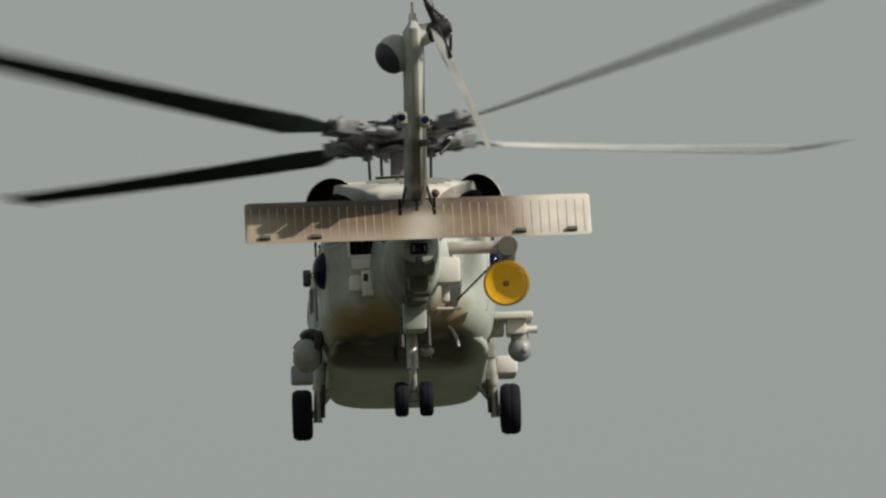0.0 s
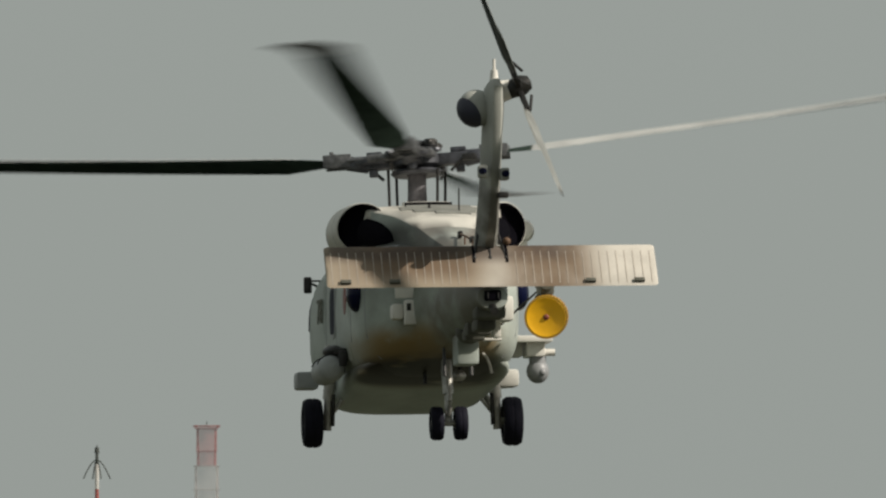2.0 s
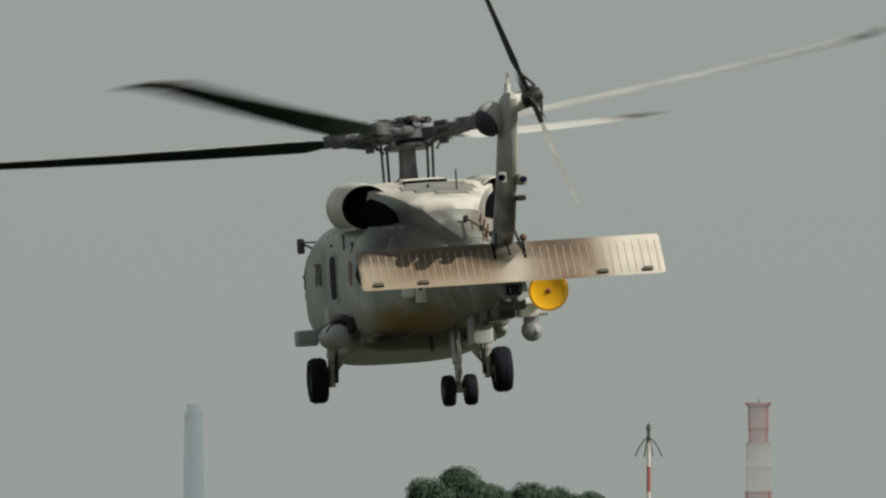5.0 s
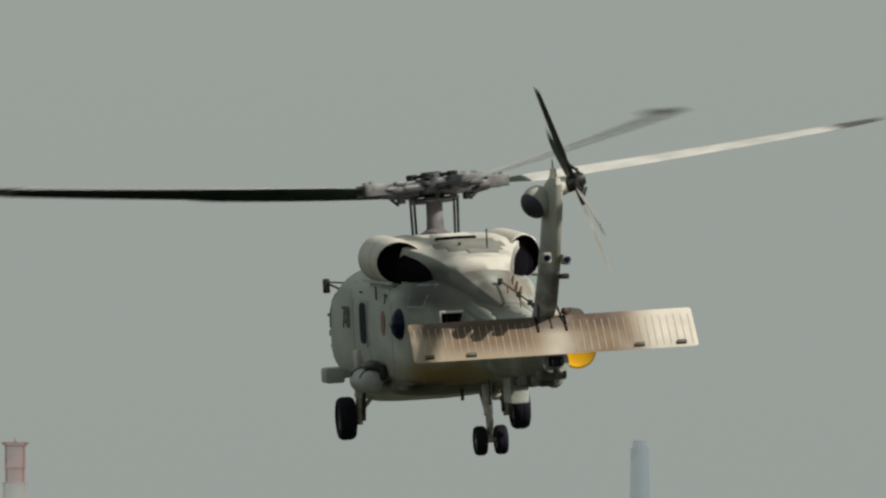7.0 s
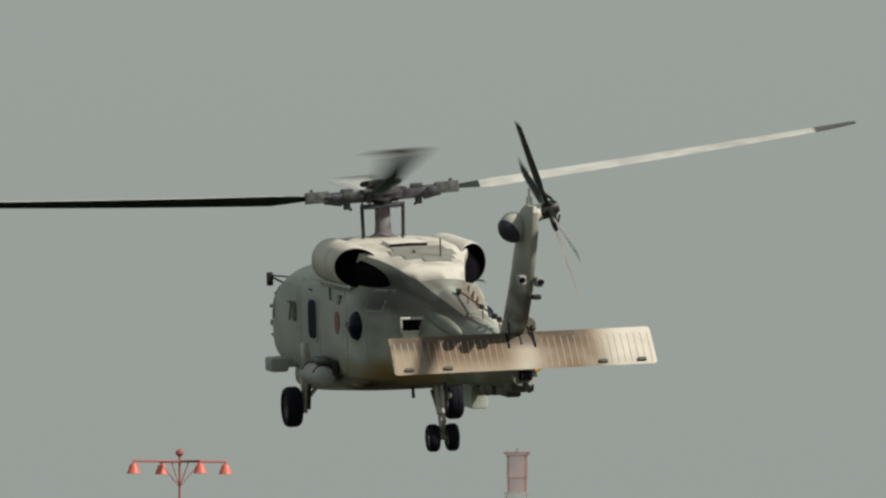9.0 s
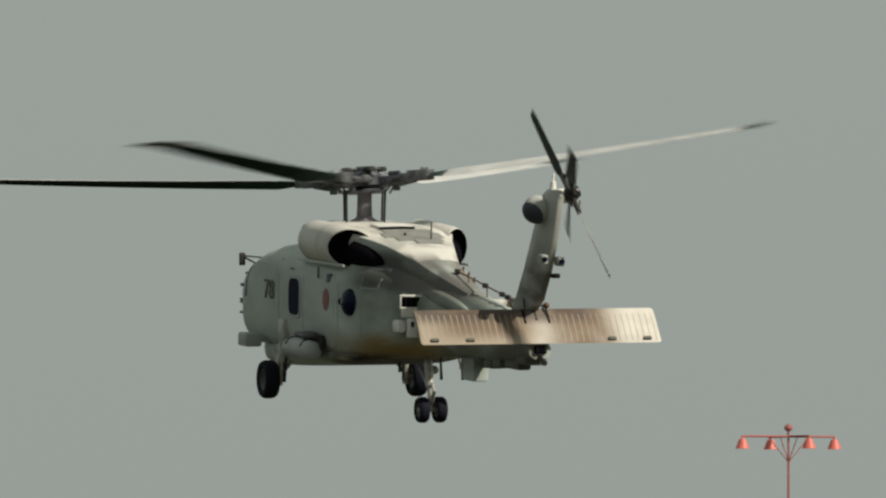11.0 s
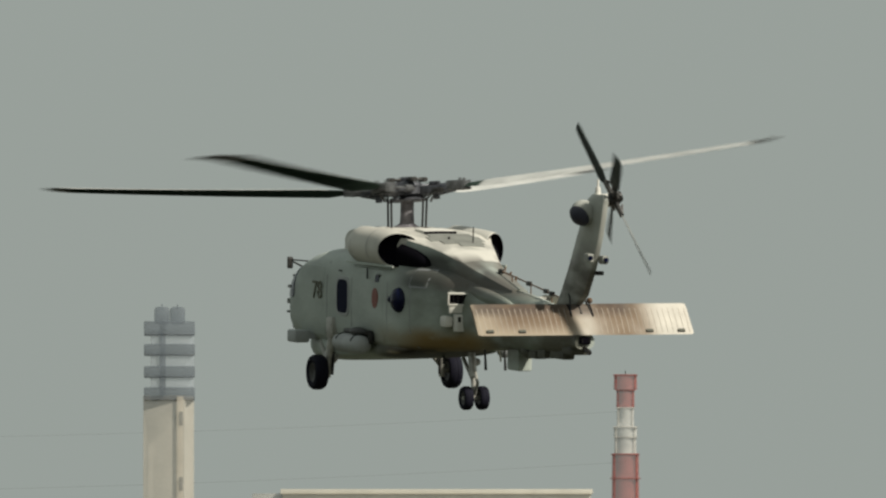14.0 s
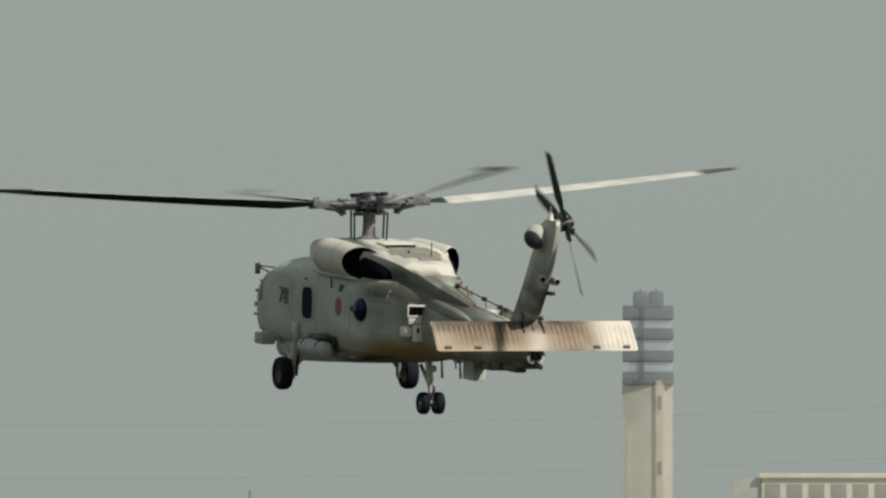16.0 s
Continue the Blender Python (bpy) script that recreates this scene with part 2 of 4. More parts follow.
def oval_ring(x, hw, zb, zt, n, seg=48):
    out = []
    for k in range(seg):
        a = 2 * math.pi * k / seg
        c, s = math.cos(a), math.sin(a)
        out.append(Vector((x, hw * math.copysign(abs(c) ** (2 / n), c), (zb + zt) / 2 + (zt - zb) / 2 * math.copysign(abs(s) ** (2 / n), s))))
    return out


def patch(bm, x0, x1, z0, z1, port=1, out=0.012, nx=8, nz=10, round_=0.0, back=0.02, mi=0):
    """A plate that follows the hull's side, with rounded corners and edges that run into the hull."""
    cx, cz, ax, az = (x0 + x1) / 2, (z0 + z1) / 2, abs(x1 - x0) / 2, (z1 - z0) / 2
    rim = []
    p = 2 / max(0.02, round_) if round_ < 1 else 2
    n = 40
    for k in range(n):
        a = 2 * math.pi * k / n
        c, s = math.cos(a), math.sin(a)
        q = 2 / p
        rim.append((math.copysign(abs(c) ** q, c), math.copysign(abs(s) ** q, s)))
    rows = []
    for f in (1.0, 0.97, 0.6, 0.25):
        rows.append([bm.verts.new((cx + ax * u * f, port * (side(cx + ax * u * f, cz + az * v * f) + (-back if f == 1.0 else out)), cz + az * v * f)) for u, v in rim])
    for a, b in zip(rows, rows[1:]):
        for k in range(n):
            bm.faces.new((a[k], a[(k + 1) % n], b[(k + 1) % n], b[k])).material_index = mi
    bm.faces.new(rows[-1]).material_index = mi
    bmesh.ops.recalc_face_normals(bm, faces=bm.faces[:])
    return bm


B = bmesh.new

# ---------------------------------------------------------------- ground
gm = mat("grass_ground", (0.050, 0.055, 0.032), 0.95, spread=0.25, size=0.05, grain=1.5, bump=0.3)
ground = new("ground", bpy.data.meshes.new("ground"))
bm = B()
bmesh.ops.create_grid(bm, x_segments=24, y_segments=24, size=4500)
bm.to_mesh(ground.data)
bm.free()
ground.data.materials.append(gm)
tagged(ground, "flat airfield ground of short dry grass", "ground", kind="structure")

# ---------------------------------------------------------------- helicopter
heli = new("helicopter")
tagged(heli, "pale grey naval helicopter in the air, soot-stained, wheels down, rotors turning", "helicopter")

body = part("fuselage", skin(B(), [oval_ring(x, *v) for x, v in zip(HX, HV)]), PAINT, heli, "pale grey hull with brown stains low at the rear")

# upper cowling between and behind the engines
COWLS = (  # x, half width of the top, foot, top
         (2.55, 0.30, 1.80, 1.98), (2.1, 0.55, 1.75, 2.22), (1.4, 0.72, 1.7, 2.42), (0.5, 0.80, 1.7, 2.48), (-0.8, 0.98, 1.7, 2.49), (-2.0, 0.98, 1.7, 2.44),
         (-2.3, 0.92, 1.65, 2.39), (-2.6, 0.78, 1.65, 2.34), (-3.0, 0.67, 1.6, 2.28), (-3.4, 0.57, 1.55, 2.20), (-3.9, 0.44, 1.5, 2.06), (-4.5, 0.33, 1.45, 1.88), (-5.4, 0.24, 1.4, 1.70), (-6.2, 0.16, 1.3, 1.54))
CA = np.array(COWLS)
CX = np.linspace(2.55, -6.2, 60)
CVv = np.stack([np.interp(-CX, -CA[:, 0], CA[:, k]) for k in (1, 2, 3)], 1)
for _ in range(3):
    CVv[1:-1] = (CVv[:-2] + 2 * CVv[1:-1] + CVv[2:]) / 4


def cowl_ring(x, hw, zb, zt):
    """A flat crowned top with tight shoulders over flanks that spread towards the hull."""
    foot = max(hw + 0.02, 0.60 * hull_at(x)[0])
    half = [(0.0, zt), (hw * 0.55, zt - 0.010), (hw * 0.95, zt - 0.035), (hw, zt - 0.060), (hw + 0.005, zt - 0.24), (hw + (foot - hw) * 0.22, zt - 0.24 - (zt - zb) * 0.3), (foot, min(zb, zt - 0.38) - 0.15), (foot * 0.5, zb - 0.45)]
    return [Vector((x, y, z)) for y, z in half] + [Vector((x, -y, z)) for y, z in half[:0:-1]]


bm = skin(B(), [cowl_ring(x, hw, zb, zt) for x, (hw, zb, zt) in zip(CX, CVv)])
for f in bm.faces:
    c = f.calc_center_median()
    # the cream roof ends at its shoulders and where the tail's spine begins; the darker paint below also stands for the
    # flanks' shade
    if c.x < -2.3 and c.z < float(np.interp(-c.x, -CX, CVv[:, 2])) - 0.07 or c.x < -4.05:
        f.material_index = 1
cowl = part("cowling", bm, [COWL, PAINT], heli, "cream cowling roof over grey flanks darkened by soot and painted shade, sloping down to the tail")


def cowl_top(x, y):
    hw, zb, zt = (float(np.interp(-x, -CX, CVv[:, k])) for k in range(3))
    return float(np.interp(abs(y), (0, hw * 0.55, hw * 0.93, hw), (zt, zt - 0.012, zt - 0.045, zt - 0.085)))


def deck_plate(name, x0, x1, y0, y1, material, lift=0.012, n=8):
    bm = B()
    g = [[bm.verts.new((x0 + (x1 - x0) * i / n, y0 + (y1 - y0) * j / n, 0)) for j in range(n + 1)] for i in range(n + 1)]
    for i in range(n):
        for j in range(n):
            bm.faces.new((g[i][j], g[i + 1][j], g[i + 1][j + 1], g[i][j + 1]))
    for v in bm.verts:
        v.co.z = cowl_top(v.co.x, v.co.y) + lift
    ext = bmesh.ops.extrude_face_region(bm, geom=bm.faces[:])
    for v in ext["geom"]:
        if isinstance(v, bmesh.types.BMVert):
            v.co.z -= lift + 0.02
    bmesh.ops.recalc_face_normals(bm, faces=bm.faces[:])
    return part(name, bm, material, cowl)


for x0, x1, y0, y1 in ((-2.06, -2.34, -0.52, 0.38), (-2.343, -2.70, -0.62, 0.50), (-2.703, -3.00, -0.52, 0.34), (-3.003, -3.22, -0.42, 0.06)):
    deck_plate("walkway", x0, x1, y0, y1, DECK, 0.016)
deck_plate("hatch", -1.40, -1.96, -0.26, 0.36, WHITE, 0.055)
# black strip added as the shadow line behind the hatch
deck_plate("hatch_shadow", -1.965, -2.02, -0.28, 0.38, BLACK, 0.05)
part("whip_aerial", rod(B(), (-2.92, -0.28, 2.22), (-2.94, -0.28, 2.60), 0.013, seg=6), DKMETAL, cowl)
part("deck_fitting", rod(B(), (-2.6, 0.10, 2.30), (-2.6, 0.10, 2.40), 0.03, 0.02, 8), DKMETAL, cowl)
for x in (0.55, -0.55):
    deck_plate("roof_panel", x, x - 0.5, 0.42, 0.80, COWL, 0.010)
    deck_plate("roof_panel", x, x - 0.5, -0.80, -0.42, COWL, 0.010)


# engine nacelles with open exhausts
def engine(port):
    bm = B()
    rings = []
    # the rear end is cut at a slant, so that the opening looks out to the side as well; slant: by how much its edges run fore and aft
    for x, y, r, slant in ((-1.86, 1.0, 0.262, 0.28), (-2.12, 1.0, 0.290, 0.32), (-2.22, 1.0, 0.312, 0.34), (-2.20, 1.0, 0.328, 0.34), (-2.08, 0.998, 0.340, 0.30), (-1.80, 0.985, 0.350, 0.15), (-1.4, 0.97, 0.356, 0.0),
                           (-0.5, 0.98, 0.358, 0.0), (-0.22, 0.975, 0.355, 0.0), (0.0, 0.96, 0.31, 0.0), (0.15, 0.94, 0.25, 0.0), (0.26, 0.92, 0.08, 0.0)):
        drop = 0.035 * min(1.0, max(0.0, (-x - 0.5) / 1.6))
        rings.append([Vector((x + slant * math.cos(a), port * (y + r * math.cos(a)), 2.15 - drop + 1.04 * r * math.sin(a))) for a in (2 * math.pi * k / 40 for k in range(40))])
    nac = part("engine_nacelle", skin(bm, rings), COWL, heli, "rounded pale engine nacelle")
    bm = B()
    rings = []
    for x, f in ((-1.84, 0.55), (-1.88, 0.9), (-2.17, 0.97), (-2.232, 1.0), (-2.226, 0.94), (-2.10, 0.85), (-1.98, 0.3)):
        rings.append([Vector((x + 0.34 * f * math.cos(a), port * (1.0 + 0.322 * f * math.cos(a)), 2.115 + 0.33 * f * math.sin(a))) for a in (2 * math.pi * k / 32 for k in range(32))])
    part("exhaust", skin(bm, rings), BLACK, nac, "sooty black exhaust opening")
    for x in (-0.35, -1.25):
        part("cowl_seam", lathe(B(), ((0.361, -0.008), (0.363, -0.008), (0.363, 0.008), (0.361, 0.008)), Matrix.Translation((x, port * 0.975, 2.14)) @ turn_to((1, 0, 0)), 40), GREY, nac)
    # scooped fairing behind the exhaust, lying against the cowling
    bm = B()
    rings = []
    for i in range(11):
        f = i / 10
        x = -2.20 - 0.92 * f
        r = 0.23 * (1 - f ** 2.0) ** 0.5 + 0.015
        rings.append([Vector((x, port * (0.88 - 0.20 * f) + r * 0.80 * math.cos(a), 2.02 - 0.16 * f + r * 0.95 * math.sin(a))) for a in (2 * math.pi * k / 20 for k in range(20))])
    part("exhaust_trough", skin(bm, rings), BLACK, nac, "soot-black trough behind the exhaust")
    return nac


engine(1)
engine(-1)

# doors, windows and marks on the sides
for port in (1, -1):
    part("cabin_door", patch(B(), -0.05, -1.80, 0.28, 1.72, port, 0.012, round_=0.12), PAINT, heli)
    part("door_window", patch(B(), 0.74, 0.14, 0.76, 1.44, port, 0.022, round_=0.45), PANE, heli, "dark oval cabin window")
    part("window_frame", patch(B(), 0.81, 0.07, 0.70, 1.50, port, 0.014, round_=0.42), PODGREY, heli)
    part("door_rail", box(B(), (-1.1, port * 1.19, 1.80), (2.6, 0.04, 0.05), bevel=0.012), PAINT, heli)
    part("cockpit_door", patch(B(), 2.65, 1.45, 0.25, 1.66, port, 0.010, round_=0.15), PAINT, heli)
    part("cockpit_window", patch(B(), 3.60, 2.95, 0.95, 1.56, port, 0.016, round_=0.3), GLASS, heli)
    part("roundel", patch(B(), -1.22, -1.55, 0.94, 1.35, port, 0.020, round_=1.0), RED, heli, "round red national mark")
    bm = B()
    ball(bm, (-2.56, port * 1.12, 1.16), (0.27, 0.16, 0.25), 20)
    rod(bm, (-2.18, port * 1.16, 1.16), (-2.3, port * 1.18, 1.16), 0.07)
    part("bubble_window", bm, GLASS, heli, "dark bulging observer window")
    for x in (1.3, -0.05, -2.0, -3.0):
        part("seam", patch(B(), x + 0.012, x - 0.012, 0.22, 1.78, port, 0.006), GREY, heli)
    part("handle", box(B(), (-1.0, port * 1.205, 1.62), (0.04, 0.03, 0.22), bevel=0.008), DKMETAL, heli)
    part("small_port", patch(B(), -1.36, -1.54, 1.46, 1.62, port, 0.02, round_=0.3), GLASS, heli)
    part("panel_frame", patch(B(), -2.92, -3.46, 1.42, 1.80, port, 0.004, round_=0.12), GREY, heli)
    part("access_panel", patch(B(), -2.95, -3.43, 1.45, 1.77, port, 0.010, round_=0.12), PAINT, heli)
    part("foot_step", patch(B(), 1.30, 1.10, 0.42, 0.54, port, 0.012, round_=0.3), DKMETAL, heli)
    for x in (0.62, -1.55):
        part("grab_handle", box(B(), (x, port * (side(x, 1.62) + 0.03), 1.60), (0.16, 0.025, 0.03), bevel=0.008), DKMETAL, heli)
# windscreen and eyebrow panes
bm = B()
ball(bm, (3.35, 0, 1.42), (0.62, 0.78, 0.40), 28)
part("windscreen", bm, GLASS, heli, "dark wrap-round windscreen")

bm = B()
lathe(bm, ((0.0, -0.42), (0.13, -0.40), (0.17, -0.30), (0.17, 0.28), (0.13, 0.38), (0.0, 0.42)), Matrix.Translation((0.4, -1.50, 2.20)) @ turn_to((1, 0, 0.0)), 20)
bmesh.ops.recalc_face_normals(bm, faces=bm.faces[:])
rod(bm, (0.4, -1.0, 2.30), (0.4, -1.5, 2.30), 0.07)
rod(bm, (0.1, -1.52, 2.1), (0.1, -1.52, 1.92), 0.05)
part("rescue_hoist", bm, WHITE, heli, "white rescue hoist by the engine")

# side number
txt = bpy.data.curves.new("number", "FONT")
txt.body, txt.size, txt.extrude, txt.align_x, txt.align_y = "78", 0.50, 0.006, "CENTER", "CENTER"
tmp = bpy.data.objects.new("number", txt)
scene.collection.objects.link(tmp)
me = bpy.data.meshes.new_from_object(tmp.evaluated_get(bpy.context.evaluated_depsgraph_get()))
bpy.data.objects.remove(tmp)
me.materials.clear()
me.materials.append(MARK)
for port in (1, -1):
    num = new("side_number", me)
    num.parent = heli
    splay = math.atan2(side(2.1, 1.15) - side(1.6, 1.15), 0.5) * port
    num.matrix_basis = Matrix.Translation((1.72, port * (side(1.72, 1.15) + 0.026), 1.15)) @ (Matrix.Rotation((math.pi if port > 0 else 0) + splay, 4, "Z") @ Matrix.Rotation(math.pi / 2, 4, "X"))
    tagged(num, "dark painted side number 78")

# dispenser box, flare tubes and buoy chute on the rear flanks
bm = B()
DW, DH = 0.37, 0.22
dm = Matrix.Translation((-4.50, 0.625, 1.27)) @ Matrix.Rotation(radians(-16), 4, "Z") @ Matrix.Rotation(radians(-10), 4, "Y")
for dy, dz, sy, sz in ((-DW / 2, 0, 0.03, DH), (DW / 2, 0, 0.03, DH), (0, DH / 2, DW + 0.03, 0.03), (0, -DH / 2, DW + 0.03, 0.03)):
    box(bm, (0, dy, dz), (0.07, sy, sz), dm, 0.006)
disp = part("dispenser", bm, WHITE, heli, "white-framed dispenser box with dark cells")
part("cells", box(B(), (0.05, 0, 0), (0.12, DW - 0.03, DH - 0.03), dm), BLACK, disp)
for k in range(3):
    part("divider", box(B(), (-0.012, (k - 1) * DW / 4, 0), (0.03, 0.008, DH - 0.05), dm), DKMETAL, disp)
part("dispenser_mount", box(B(), (0.26, -0.03, -0.03), (0.42, 0.34, 0.22), dm, 0.03), PAINT, disp)
part("dispenser_lip", box(B(), (0.03, 0.0, -0.20), (0.10, 0.34, 0.16), dm, 0.02), WHITE, disp, "pale face below the cells")
bm = B()
box(bm, (-4.42, 0.565, 0.80), (0.20, 0.18, 0.34), bevel=0.025)
box(bm, (-4.25, 0.50, 0.80), (0.24, 0.14, 0.26), bevel=0.02)
lc = part("launcher", bm, WHITE, heli, "white box launcher on the rear flank")
part("launcher_cover", box(B(), (-4.16, 0.73, 0.82), (0.34, 0.17, 0.22), bevel=0.06), WHITE, lc, "rounded white cover")
bm = B()
box(bm, (-4.522, 0.60, 0.87), (0.012, 0.06, 0.10), bevel=0.004)
part("launcher_face", bm, DKMETAL, lc)
part("launcher_hose", rod(rod(B(), (-4.52, 0.47, 1.12), (-4.56, 0.45, 0.76), 0.032, seg=8), (-4.56, 0.45, 0.76), (-4.44, 0.46, 0.56), 0.032, 0.02, 8), BLACK, lc, "black hose beside the launcher")
bm = B()
box(bm, (-6.60, -0.43, 0.71), (0.50, 0.32, 0.34), bevel=0.06)
box(bm, (-6.36, -0.40, 0.46), (0.26, 0.10, 0.26), bevel=0.03)
part("equipment_box", bm, WHITE, heli, "white box on the boom's flank")

# keel, antennas and drain masts under the boom
bm = B()
box(bm, (-6.25, 0.01, 0.18), (0.60, 0.30, 0.42), Matrix(), 0.05)
part("keel_box", bm, PAINT, heli, "pale box under the tail boom")
for x, h, r, w in ((-7.2, 0.34, 0.14, 0.4), (-7.75, 0.38, 0.17, 0.42), (-8.45, 0.40, 0.13, 0.7), (-9.15, 0.52, 0.20, 0.5)):
    part("belly_fairing", box(B(), (x, 0, h), (w, 2 * r, 0.18), None, 0.05), SOOTY, heli, "dark fairing under the boom")
snr = part("boom_sensor", ball(B(), (-6.84, 0.02, 0.40), (0.24, 0.19, 0.17), 20), SOOTY, heli, "dark rounded sensor housing under the boom")
for y in (-0.08, 0.10):
    part("sensor_eye", rod(B(), (-7.0, y, 0.40), (-7.06, y, 0.40), 0.05, 0.045, 12), BLACK, snr)
part("tail_bumper", rod(B(), (-9.4, 0, 0.62), (-9.85, 0, 0.50), 0.05), DKMETAL, heli)
part("tail_recess", box(B(), (-9.60, 0, 0.72), (0.11, 0.22, 0.14), None, 0.02), BLACK, heli, "black recess at the boom's end")
for y in (-0.07, 0.07):
    part("recess_lamp", rod(B(), (-9.662, y, 0.68), (-9.662, y, 0.76), 0.010, seg=8), DKMETAL, heli)
bm = B()
hose = [(-3.7, -0.36, 0.36), (-3.74, -0.46, 0.30), (-3.70, -0.55, 0.21), (-3.65, -0.60, 0.10), (-3.63, -0.62, 0.0)]
for a, b in zip(hose, hose[1:]):
    rod(bm, a, b, 0.02, seg=8)
part("hose", bm, COWL, heli, "pale hose hanging below the boom")
part("bracket_plate", box(B(), (-4.75, -0.46, 0.40), (0.16, 0.36, 0.03), None, 0.01), WHITE, heli)
for x, y in ((-4.75, 0.15), (-4.9, -0.2), (-2.6, 0.2), (-3.0, -0.25)):
    part("blade_antenna", rod(B(), (x, y, 0.3), (x - 0.06, y, -0.10), 0.02, 0.03, 8), DKMETAL, heli)
# low belly tray under the cabin
bm = B()
skin(bm, [oval_ring(x, hw, zb, 0.30, 3.4, 40) for x, hw, zb in ((3.05, 0.80, 0.02), (2.9, 0.95, -0.19), (2.6, 1.03, -0.275), (2.0, 1.08, -0.265), (1.0, 1.09, -0.205), (-0.6, 1.09, -0.10), (-1.4, 1.08, -0.045), (-2.0, 1.05, 0.0), (-2.5, 0.98, 0.06), (-2.8, 0.85, 0.14))])
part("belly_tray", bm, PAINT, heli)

# chin and nose fittings
for port in (1, -1):
    bm = B()
    box(bm, (2.38, port * 1.40, 0.21), (0.50, 0.32, 0.25), Matrix(), 0.05)
    box(bm, (2.38, port * 1.20, 0.23), (0.42, 0.26, 0.14))
    part("antenna_fairing", bm, PODGREY, heli, "pale grey box fairing beside the nose")
    bm = B()
    rod(bm, (3.05, port * 0.98, 1.52), (3.24, port * 1.26, 1.68), 0.018)
    rod(bm, (2.85, port * 0.98, 1.68), (3.24, port * 1.26, 1.70), 0.014)
    box(bm, (3.24, port * 1.28, 1.64), (0.06, 0.12, 0.24), None, 0.03)
    part("mirror", bm, DKMETAL, heli, "dark mirror on a thin arm")
for k, (w, h) in enumerate(((0.07, 0.08), (0.10, 0.05), (0.06, 0.10), (0.09, 0.06), (0.05, 0.06))):
    x, z = 3.75 - 0.12 * k, 0.34 + 0.26 * k + 0.04 * (k % 2)
    part("nose_aerial", box(B(), (x, side(x, z) + 0.02, z), (0.08, w, h), bevel=0.015), PODGREY, heli)

for port in (1, -1):
    part("boom_fairing", ball(B(), (0, 0, 0), (1.5, 0.12, 0.13), 24, m=Matrix.Translation((-5.3, port * 0.335, 1.37)) @ Matrix.Rotation(radians(-6), 4, "Y")), PAINT, heli, "pale low fairing along the boom")

# port side pod and its strap
bm = B()
lathe(bm, ((0.0, -0.74), (0.11, -0.73), (0.165, -0.68), (0.188, -0.56), (0.19, -0.3), (0.19, 0.5), (0.15, 0.7), (0.0, 0.76)), Matrix.Translation((-0.55, 1.36, 0.21)) @ turn_to((1, 0, 0)), 26)
bmesh.ops.recalc_face_normals(bm, faces=bm.faces[:])
pod = part("side_pod", bm, PODGREY, heli, "pale cylindrical pod under the cabin door")
bm = B()
for k in range(10):
    a0, a1 = radians(20 + 18 * k), radians(20 + 18 * (k + 1))
    for x in (-0.98, -0.15):
        rod(bm, (x, 1.36 + 0.196 * math.cos(a0), 0.21 + 0.196 * math.sin(a0)), (x, 1.36 + 0.196 * math.cos(a1), 0.21 + 0.196 * math.sin(a1)), 0.014, seg=6)
box(bm, (-0.62, 1.22, 0.44), (1.25, 0.22, 0.10), bevel=0.03)
ball(bm, (-0.85, 1.31, 0.46), (0.40, 0.15, 0.09), 16)
box(bm, (-1.22, 1.21, 0.34), (0.16, 0.12, 0.22), bevel=0.03)
part("pod_rack", bm, DKMETAL, pod, "dark rack and straps")

# starboard pylon shelf with the round sensor
bm = B()
box(bm, (-1.45, -1.40, 0.56), (0.95, 0.56, 0.09), bevel=0.025)
box(bm, (-1.45, -1.46, 0.42), (0.60, 0.26, 0.20), bevel=0.03)
box(bm, (-1.30, -1.20, 0.48), (0.40, 0.20, 0.30), bevel=0.03)
rod(bm, (-1.6, -1.74, 0.38), (-1.6, -1.56, 0.38), 0.05)
pyl = part("stub_pylon", bm, WHITE, heli, "pale stub pylon on the side")
bm = B()
ball(bm, (-1.55, -1.50, 0.12), (0.16, 0.16, 0.17), 24)
rod(bm, (-1.55, -1.50, 0.22), (-1.55, -1.50, 0.34), 0.12)
ball(bm, (-1.69, -1.55, 0.10), (0.04, 0.05, 0.05), 12)
part("sensor_ball", bm, GREY, pyl, "grey round sensor turret")
bm = B()
box(bm, (1.45, -1.40, 0.17), (0.5, 0.30, 0.25), bevel=0.06)
box(bm, (1.45, -1.22, 0.18), (0.4, 0.20, 0.12))
part("rear_step_box", bm, WHITE, heli)

# towed detector bird with its yellow cup, on an arm
bm = B()
rod(bm, (-4.55, -0.45, 1.22), (-4.55, -1.34, 1.22), 0.085, seg=16)
arm = part("winch_arm", bm, COWL, heli, "round arm reaching out from the boom")
part("winch_head", rod(box(B(), (-4.55, -1.28, 1.12), (0.50, 0.20, 0.24), bevel=0.05), (-4.30, -1.28, 1.2), (-4.85, -1.28, 1.2), 0.13, seg=16), SOOTY, arm, "dark winch head at the arm's end")
bm = B()
box(bm, (-4.62, -1.24, 0.98), (0.34, 0.10, 0.20), bevel=0.02)
rod(bm, (-4.35, -0.60, 0.55), (-4.60, -1.15, 1.05), 0.014)
rod(bm, (-4.56, -1.18, 1.00), (-4.66, -1.22, 0.80), 0.05)
part("winch_bracket", bm, DKMETAL, arm)
cup = Matrix.Translation((-4.98, -1.24, 0.69)) @ turn_to((-1, 0.20, -0.14))
bm = B()
